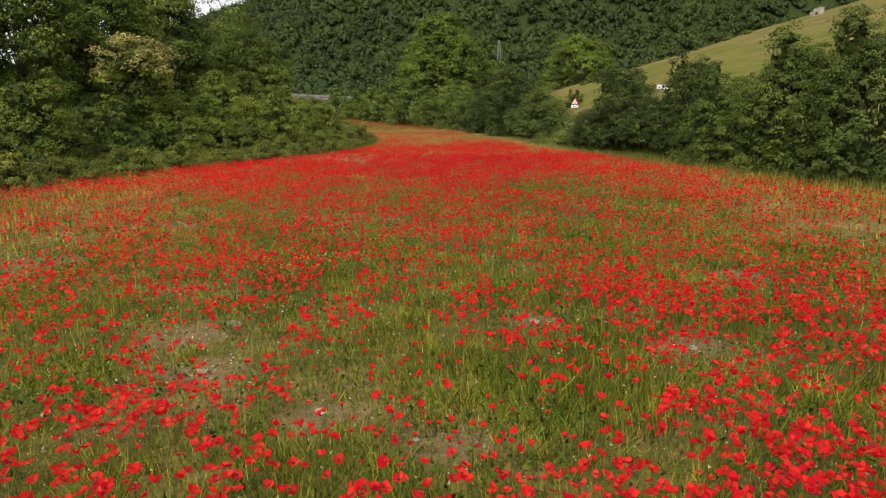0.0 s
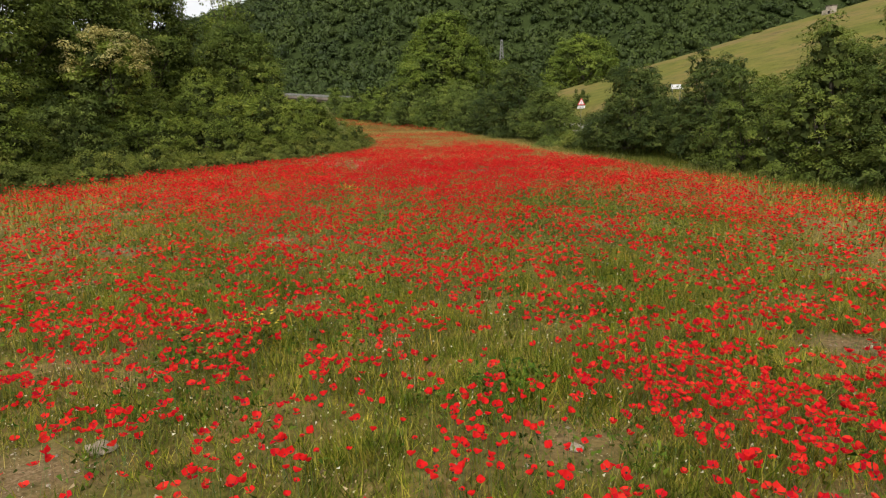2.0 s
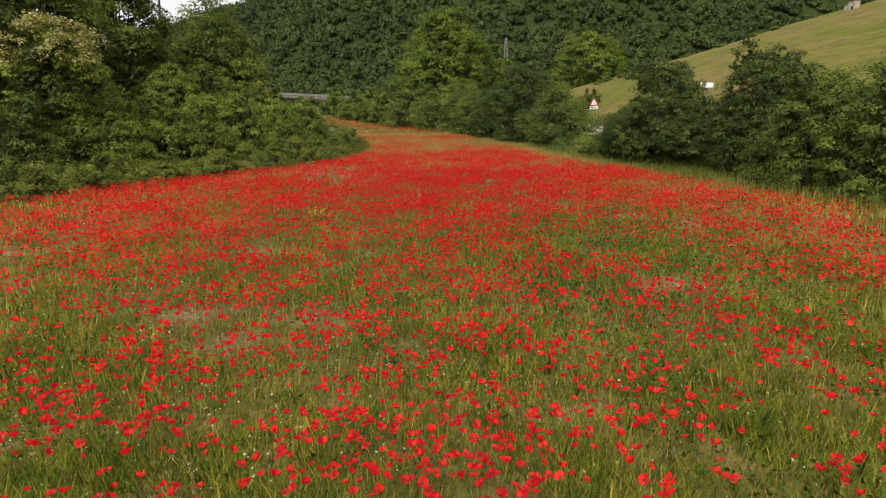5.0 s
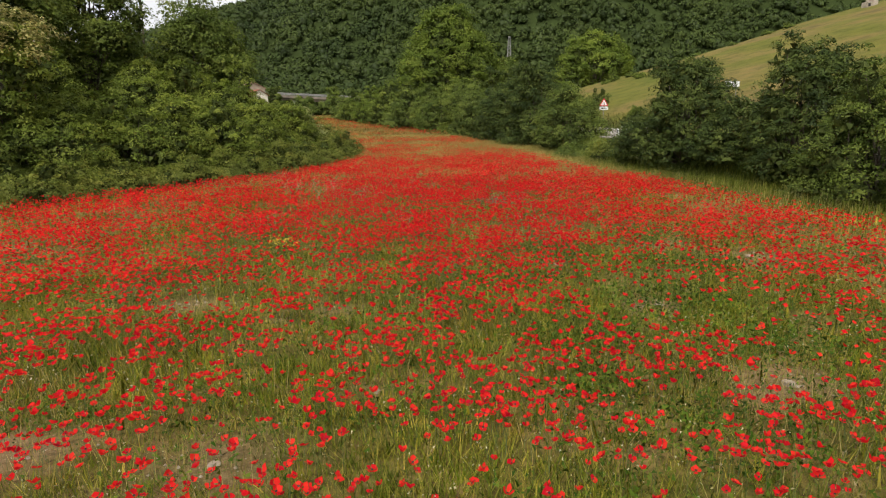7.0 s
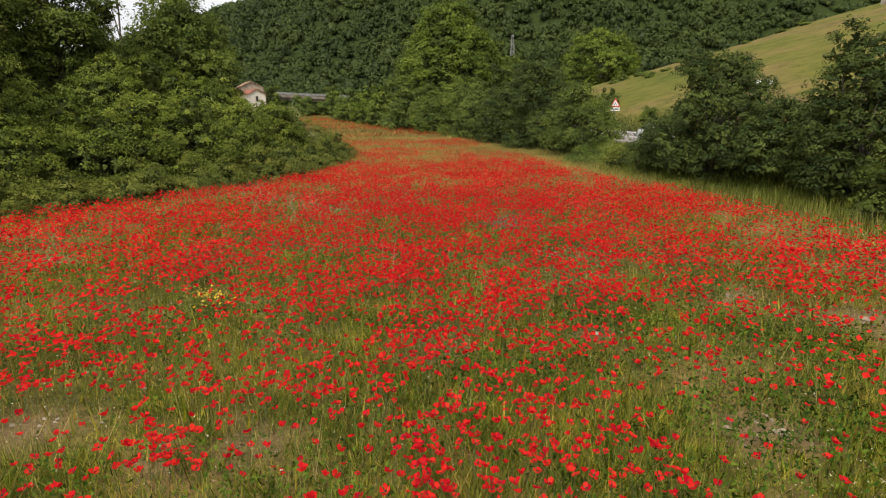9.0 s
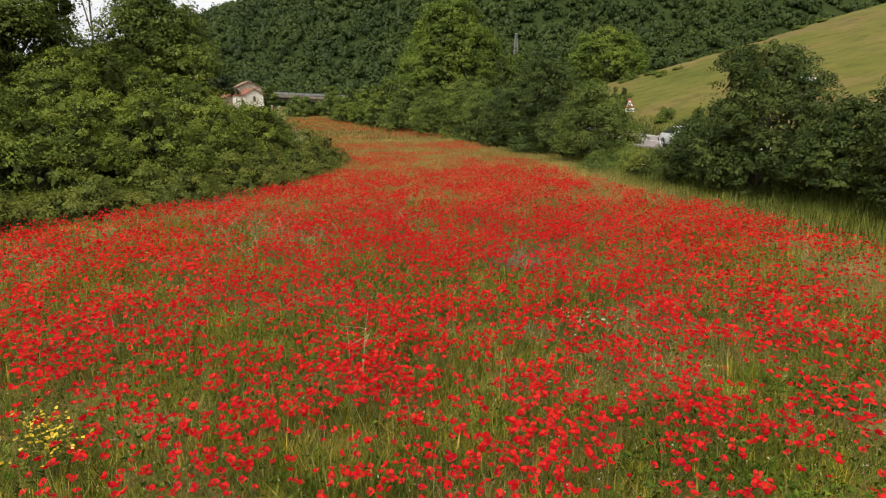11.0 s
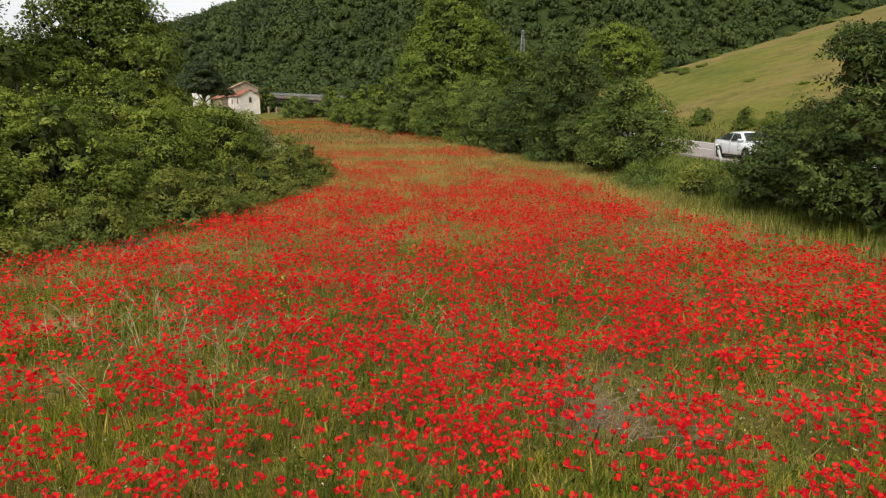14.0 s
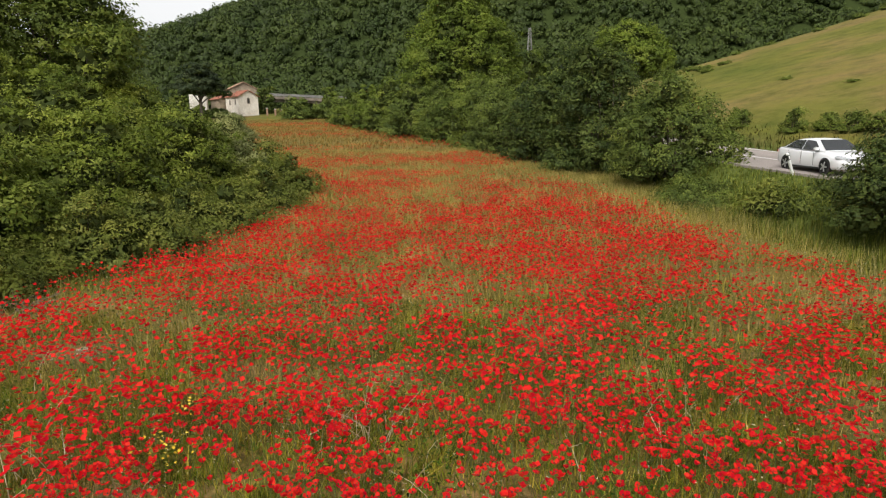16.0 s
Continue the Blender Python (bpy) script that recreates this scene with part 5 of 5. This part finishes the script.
alloy = plain("alloy", ((0.3, (0.50, 0.50, 0.51, 1)), (0.7, (0.62, 0.62, 0.63, 1))), 4.0, 0.35, 0.5, 0.0, 0.01, 0.8)
lamp_glass = plain("lamp_glass", ((0.3, (0.42, 0.44, 0.46, 1)), (0.7, (0.60, 0.62, 0.64, 1))), 6.0, 0.1, 0.6, 0.0)
trim_black = plain("black_trim", ((0.3, (0.015, 0.015, 0.016, 1)), (0.7, (0.03, 0.03, 0.03, 1))), 4.0, 0.5, 0.4, 0.0)


def skin(rows, closed=False):
    """A bmesh stretched over rows of points."""
    bm = bmesh.new()
    vs = [[bm.verts.new(p) for p in row] for row in rows]
    n = len(vs[0])
    for a, b in zip(vs, vs[1:]):
        for j in range(n if closed else n - 1):
            k = (j + 1) % n
            bm.faces.new((a[j], a[k], b[k], b[j]))
    return bm


def saloon(x, y, z, turn):
    """A four-door saloon; its nose points along its own +x."""
    ob = thing("white_saloon_car", pose(x, y, z, 0, 0, turn), "white four-door saloon car on the road", "car")
    # stations: x, underside, waist height, half width
    body = [(-2.36, 0.46, 0.86, 0.62), (-2.30, 0.32, 0.98, 0.80), (-2.0, 0.24, 1.03, 0.88), (-1.4, 0.20, 1.00, 0.915), (-0.5, 0.19, 0.96, 0.915), (0.5, 0.19, 0.94, 0.915), (1.0, 0.20, 0.94, 0.91), (1.5, 0.21, 0.88, 0.90), (2.0, 0.23, 0.78, 0.85), (2.28, 0.27, 0.70, 0.74), (2.38, 0.38, 0.60, 0.60)]
    rows = []
    for sx, zb, zt, w in body:
        m = zb + (zt - zb) * 0.55
        half = [(w * 0.90, zb), (w * 0.985, zb + 0.10), (w, m), (w * 0.985, zt - 0.10), (w * 0.93, zt - 0.02), (w * 0.55, zt + 0.02), (0, zt + 0.035)]
        rows.append([(sx, v, q) for v, q in half] + [(sx, -v, q) for v, q in half[::-1][1:]])
    bm = skin(rows, True)
    for end in (0, -1):
        bm.faces.new([bm.verts.new(p) for p in rows[end]])
    bmesh.ops.remove_doubles(bm, verts=bm.verts, dist=0.001)
    bmesh.ops.recalc_face_normals(bm, faces=bm.faces)
    for f in bm.faces:
        f.smooth = True
    shell_ob = part("body", bm, car_paint, ob)
    cabin = [(-1.95, 1.03, 1.04, 0.80, 0.70), (-1.25, 1.00, 1.36, 0.86, 0.60), (-0.75, 0.98, 1.44, 0.865, 0.60), (0.0, 0.96, 1.46, 0.865, 0.605), (0.35, 0.95, 1.42, 0.865, 0.60), (1.22, 0.94, 0.95, 0.84, 0.72)]
    rows = [[(sx, wb, zb), (sx, wt + 0.03, zt - 0.05), (sx, wt * 0.8, zt), (sx, 0, zt + 0.015), (sx, -wt * 0.8, zt), (sx, -wt - 0.03, zt - 0.05), (sx, -wb, zb)] for sx, zb, zt, wb, wt in cabin]
    bm = skin(rows)
    bmesh.ops.recalc_face_normals(bm, faces=bm.faces)
    for f in bm.faces:
        f.smooth = True
    part("roof", bm, car_paint, ob)

    def pane(name, pts, label="dark tinted glass"):
        bm = bmesh.new()
        a = [bm.verts.new(p) for p in pts]
        bm.faces.new(a)
        got = bmesh.ops.extrude_face_region(bm, geom=bm.faces[:])
        mid = sum((Vector(p) for p in pts), Vector()) / len(pts)
        away = (mid - Vector((mid.x * 0.5, 0, 0.9))).normalized() * 0.012
        bmesh.ops.translate(bm, verts=[v for v in got["geom"] if isinstance(v, bmesh.types.BMVert)], vec=away)
        bmesh.ops.recalc_face_normals(bm, faces=bm.faces)
        part(name, bm, car_glass, ob, label)

    pane("windscreen", ((1.16, -0.74, 0.985), (1.16, 0.74, 0.985), (0.42, 0.56, 1.405), (0.42, -0.56, 1.405)))
    pane("rear_window", ((-1.88, 0.68, 1.075), (-1.88, -0.68, 1.075), (-1.30, -0.54, 1.345), (-1.30, 0.54, 1.345)))
    for s in (-1, 1):
        for name, pts in (("front_window", ((0.98, 0.865, 0.99), (0.36, 0.68, 1.36), (-0.24, 0.68, 1.385), (-0.24, 0.875, 0.99))), ("rear_side_window", ((-0.32, 0.875, 0.995), (-0.32, 0.68, 1.385), (-1.05, 0.675, 1.345), (-1.55, 0.845, 1.03)))):
            pane(name, [(px, s * py, pz) for px, py, pz in pts])
        for wx in (-1.40, 1.40):
            bm = bmesh.new()
            bmesh.ops.create_cone(bm, cap_ends=True, segments=28, radius1=0.355, radius2=0.355, depth=0.03, matrix=pose(wx, s * 0.905, 0.34, 90, 0, 0))
            part("wheel_arch", bm, trim_black, ob, "dark wheel arch")
            bm = bmesh.new()
            bmesh.ops.create_cone(bm, cap_ends=True, segments=28, radius1=0.32, radius2=0.32, depth=0.22, matrix=pose(wx, s * 0.825, 0.32, 90, 0, 0))
            bmesh.ops.bevel(bm, geom=[e for e in bm.edges if len(e.link_faces) == 2 and e.calc_face_angle() > 1], offset=0.04, segments=2, affect="EDGES")
            wheel = part("wheel", bm, tyre_black, ob)
            bm = bmesh.new()
            bmesh.ops.create_cone(bm, cap_ends=True, segments=24, radius1=0.07, radius2=0.07, depth=0.03, matrix=pose(wx, s * 0.945, 0.32, 90, 0, 0))
            for k in range(5):
                a = k * 2 * math.pi / 5
                got = bmesh.ops.create_cube(bm, size=1.0, matrix=pose(wx + 0.11 * math.cos(a), s * 0.942, 0.32 + 0.11 * math.sin(a), 0, -math.degrees(a), 0) @ Matrix.Diagonal((0.20, 0.02, 0.06, 1)))
            part("rim", bm, alloy, wheel, "five-spoke alloy rim")
        bm = bmesh.new()
        box(bm, 0.78, 0.98, s * 0.98 - 0.09, s * 0.98 + 0.09, 0.98, 1.11, 0.03)
        part("wing_mirror", bm, car_paint, ob)
        for hx in (-0.28, -1.12):
            bm = bmesh.new()
            box(bm, hx - 0.10, hx + 0.10, s * 0.925 - 0.015, s * 0.925 + 0.015, 0.80, 0.835, 0.008)
            part("door_handle", bm, car_paint, shell_ob)
        for hx in (0.62, -0.28, -1.22):
            bm = bmesh.new()
            box(bm, hx - 0.006, hx + 0.006, s * 0.916 - 0.004, s * 0.916 + 0.004, 0.32, 0.92)
            part("door_seam", bm, trim_black, shell_ob)
        bm = bmesh.new()
        box(bm, -0.28, 0.28, -0.14, 0.14, -0.075, 0.075, 0.04)
        lamp = part("headlight", bm, lamp_glass, ob, "clear headlight")
        lamp.matrix_local = pose(2.14, s * 0.64, 0.69, 0, 12, -s * 38)
        bm = bmesh.new()
        box(bm, -0.05, 0.05, -0.22, 0.22, -0.09, 0.09, 0.03)
        part("tail_light", bm, sign_red, ob, "red tail light").matrix_local = pose(-2.27, s * 0.58, 0.84, 0, 0, s * 14)
        bm = bmesh.new()
        box(bm, -1.0, 1.0, s * 0.905 - 0.02, s * 0.905 + 0.02, 0.20, 0.27, 0.015)
        part("sill", bm, trim_black, ob, "black sill")
    for z0, z1, w, name in ((0.60, 0.68, 0.52, "grille"), (0.30, 0.42, 0.56, "air_intake")):
        bm = bmesh.new()
        box(bm, 2.30, 2.40, -w, w, z0, z1, 0.02)
        part(name, bm, trim_black, ob, "black slatted grille")
    bm = bmesh.new()
    box(bm, 2.36, 2.42, -0.26, 0.26, 0.45, 0.56, 0.01)
    part("number_plate", bm, sign_white, ob, "plain pale number plate")
    bm = bmesh.new()
    box(bm, 2.33, 2.42, -0.5, 0.5, 0.635, 0.65, 0.005)
    part("chrome_strip", bm, alloy, ob, "chrome strip")


saloon(16.20, 65.7, float(road_z(65.7)) + 0.10, -87)


# ---- in the field: stones, stalks, dead twigs and other flowers ----
STONES = ((-3.4, 9.3, 0.12), (-3.15, 7.4, 0.07), (-1.4, 6.3, 0.06), (1.4, 9.2, 0.07), (3.4, 8.0, 0.06), (5.0, 22.0, 0.09), (4.5, 25.7, 0.07), (6.4, 31.4, 0.08), (8.2, 29.8, 0.08), (-7.3, 49.0, 0.10), (-2.1, 20.1, 0.06), (3.1, 29.2, 0.06))
for i, (x, y, r) in enumerate(STONES):
    bm = bmesh.new()
    bmesh.ops.create_icosphere(bm, subdivisions=2, radius=r)
    rs = np.random.default_rng(500 + i)
    for v in bm.verts:
        v.co = Vector((v.co.x * 1.3, v.co.y, v.co.z * 0.55)) * (1 + 0.16 * rs.normal())
    me = bpy.data.meshes.new("stone")
    bm.to_mesh(me)
    bm.free()
    me.materials.append(stone_pale)
    ob = new("stone", me)
    ob.matrix_world = pose(x, y, float(land(x, y)) + 0.02, 0, 0, 60 * i)
    tagged(ob, "pale weathered stone lying in the grass", "stone", "stones in the field")


def rubble():
    """Small pale stones on the bare patches."""
    open_soil = lambda x, y: in_field(x, y) * in_sight(x, y, 0) * np.clip(np.maximum(0.25 * (0.42 - growth(x, y)), 0.8 * bare(x, y) - 0.2), 0, 1)
    x, y = scatter(60000, -9, 9, 3, 50, open_soil)
    n = len(x)
    p = np.stack([x, y, land(x, y) + 0.01], 1)
    r = 0.006 + 0.034 * rng.random(n) ** 3
    base = np.array(((1, 0, 0), (0, 1, 0), (-1, 0, 0), (0, -1, 0), (0, 0, 0.8)))
    co = p[:, None] + base[None] * r[:, None, None] * (0.7 + 0.6 * rng.random((n, 5, 1)))
    tri = np.array(((0, 1, 4), (1, 2, 4), (2, 3, 4), (3, 0, 4)))
    me = mesh_of("rubble", co.reshape(-1, 3), (np.arange(n)[:, None, None] * 5 + tri[None]).reshape(-1, 3), stone_pale)
    tagged(new("rubble", me), "small pale stones on the bare soil", "stones", "", "stuff")


rubble()


def stalk_lines(n, x0, y0, spread, tall, seed, lean=0.5, thick=0.005, twigs=0):
    r = np.random.default_rng(seed)
    stalks = []
    for i in range(n):
        lines = []
        x, y = x0 + spread * r.normal(), y0 + spread * r.normal()
        z, h, a = float(land(x, y)), tall * (0.5 + 0.7 * r.random()), r.random() * 6.28
        bend = lean * h * r.random() ** 0.7
        t = np.linspace(0, 1, 4)[:, None]
        p = np.concatenate([x + np.cos(a) * bend * t**1.6, y + np.sin(a) * bend * t**1.6, z + h * t * (1 - 0.25 * lean * t)], 1)
        lines.append(np.concatenate([p, thick * (1 - 0.7 * t)], 1))
        for k in range(twigs):
            f = 0.3 + 0.6 * r.random()
            b = p[0] + (p[-1] - p[0]) * f
            e = b + r.normal(size=3) * h * 0.16 + (0, 0, h * 0.1)
            lines.append(np.array([(*b, thick * 0.6), (*e, thick * 0.2)]))
        stalks.append(lines)
    return stalks


def stalk_clump(name, label, category, mat, x, y, stalks, group="", piece="stalk"):
    """A clump of stalks or twigs; each one is a part, and its side twigs go with it."""
    ob = thing(name, pose(x, y, float(land(x, y))), label, category, group)
    back = np.array((x, y, float(land(x, y)), 0))
    for lines in stalks:
        co, f = tubes([np.asarray(q) - back for q in lines], 4)
        part(piece, mesh_of(piece, co, f, mat), mat, ob)


for i, (n, x, y, s, h) in enumerate(((26, -5.9, 43.2, 0.9, 0.8), (22, -3.2, 42.2, 0.8, 0.75), (16, -6.6, 45.0, 0.7, 0.85), (20, -1.5, 45.7, 0.3, 0.6), (12, -4.4, 40.2, 0.7, 0.7), (10, 0.4, 43.6, 0.7, 0.6), (10, -8.2, 46.5, 0.6, 0.8), (7, 2.6, 46.0, 0.6, 0.6))):
    stalk_clump("dry_stalk_clump", "clump of pale dry leaning stalks among the poppies", "dry stalks", straw, x, y, stalk_lines(int(n * 1.5), x, y, s, h * 1.15, 600 + i, 0.9, 0.0058, 1), "dry stalks in the field")
for i, (x, y, h) in enumerate(((-0.9, 32.4, 1.15), (-5.2, 33.4, 0.9), (-4.2, 34.0, 0.8), (6.3, 41.5, 0.8), (9.6, 39.0, 0.8))):
    stalk_clump("dry_stalk", "single tall pale dry stalk among the poppies", "dry stalk", straw, x, y, stalk_lines(3, x, y, 0.12, h, 640 + i, 0.3, 0.005, 1), "dry stalks in the field")
for i, (x, y, s) in enumerate(((2.1, 39.8, 0.35), (2.5, 39.3, 0.25), (-9.6, 50.6, 0.35))):
    stalk_clump("brushwood_heap", "heap of grey dead twigs lying in the grass", "dead wood", dead_wood, x, y, stalk_lines(26, x, y, s, 0.75, 660 + i, 1.6, 0.009, 3), "dead wood", "twig")


def flower_clump(name, x, y, n, spread, tall, size, mat, label, seed):
    r = np.random.default_rng(seed)
    ob = thing(name, pose(x, y, float(land(x, y))), label, "flowers", "wild flower clumps")
    p = np.stack([spread * r.normal(size=n), spread * r.normal(size=n), tall * (0.6 + 0.5 * r.random(n))], 1)
    part("blossom", leaves("blossom", p, np.array((0, 0, 1)) + 0.4 * r.normal(size=(n, 3)), size * (0.7 + 0.6 * r.random(n)), mat, 0.9), mat, ob)
    co, f = tubes([[(q[0] * 0.6, q[1] * 0.6, 0, 0.003), (*q, 0.002)] for q in p[: n // 2]], 3)
    part("stalk", mesh_of("stalk", co, f, stem_green), stem_green, ob)
    k = 160
    lp = np.stack([spread * 1.1 * r.normal(size=k), spread * 1.1 * r.normal(size=k), tall * 0.8 * r.random(k)], 1)
    part("leaves", leaves("leaves", lp, np.array((0, 0, 0.6)) + r.normal(size=(k, 3)), 0.05 + 0.05 * r.random(k), grass_lush), grass_lush, ob)


for i, (x, y, n) in enumerate(((-3.9, 29.9, 90), (-4.3, 30.4, 60), (-2.65, 12.2, 26), (-3.5, 11.9, 22), (-3.7, 44.8, 45), (-3.9, 46.0, 25), (-2.9, 11.2, 14))):
    flower_clump("yellow_flowers", x, y, n, 0.17, 0.5, 0.045, petal_yellow, "clump of small yellow wild flowers among the poppies", 700 + i)
flower_clump("white_flowers", 3.0, 34.2, 50, 0.30, 0.45, 0.04, petal_white, "clump of small white daisies among the poppies", 720)


def specks():
    """Pale seed heads and tiny white flowers all through the grass."""
    x, y = scatter(170000, -14, 14, 3, 62, lambda x, y: in_field(x, y) * in_sight(x, y, 0) * 0.6 * np.clip(2.4 * fbm(x, y, 2.2, 7) - 0.6, 0.05, 1))
    n = len(x)
    p = np.stack([x, y, land(x, y) + 0.10 + 0.32 * rng.random(n)], 1)
    me = leaves("seed_heads", p, rng.normal(size=(n, 3)) * (1, 1, 0.6) + (0, -0.4, 0.3), 0.010 + 0.026 * rng.random(n) ** 2, seed_pale, 0.6, 3)
    tagged(new("seed_heads", me), "pale seed heads and tiny white flowers in the grass", "seed heads", "", "stuff")


seed_pale = leafy("seed_heads", (0.42, 0.38, 0.20, 1), (0.58, 0.54, 0.36, 1), (0.74, 0.72, 0.60, 1), 0.6, 0.3)
specks()
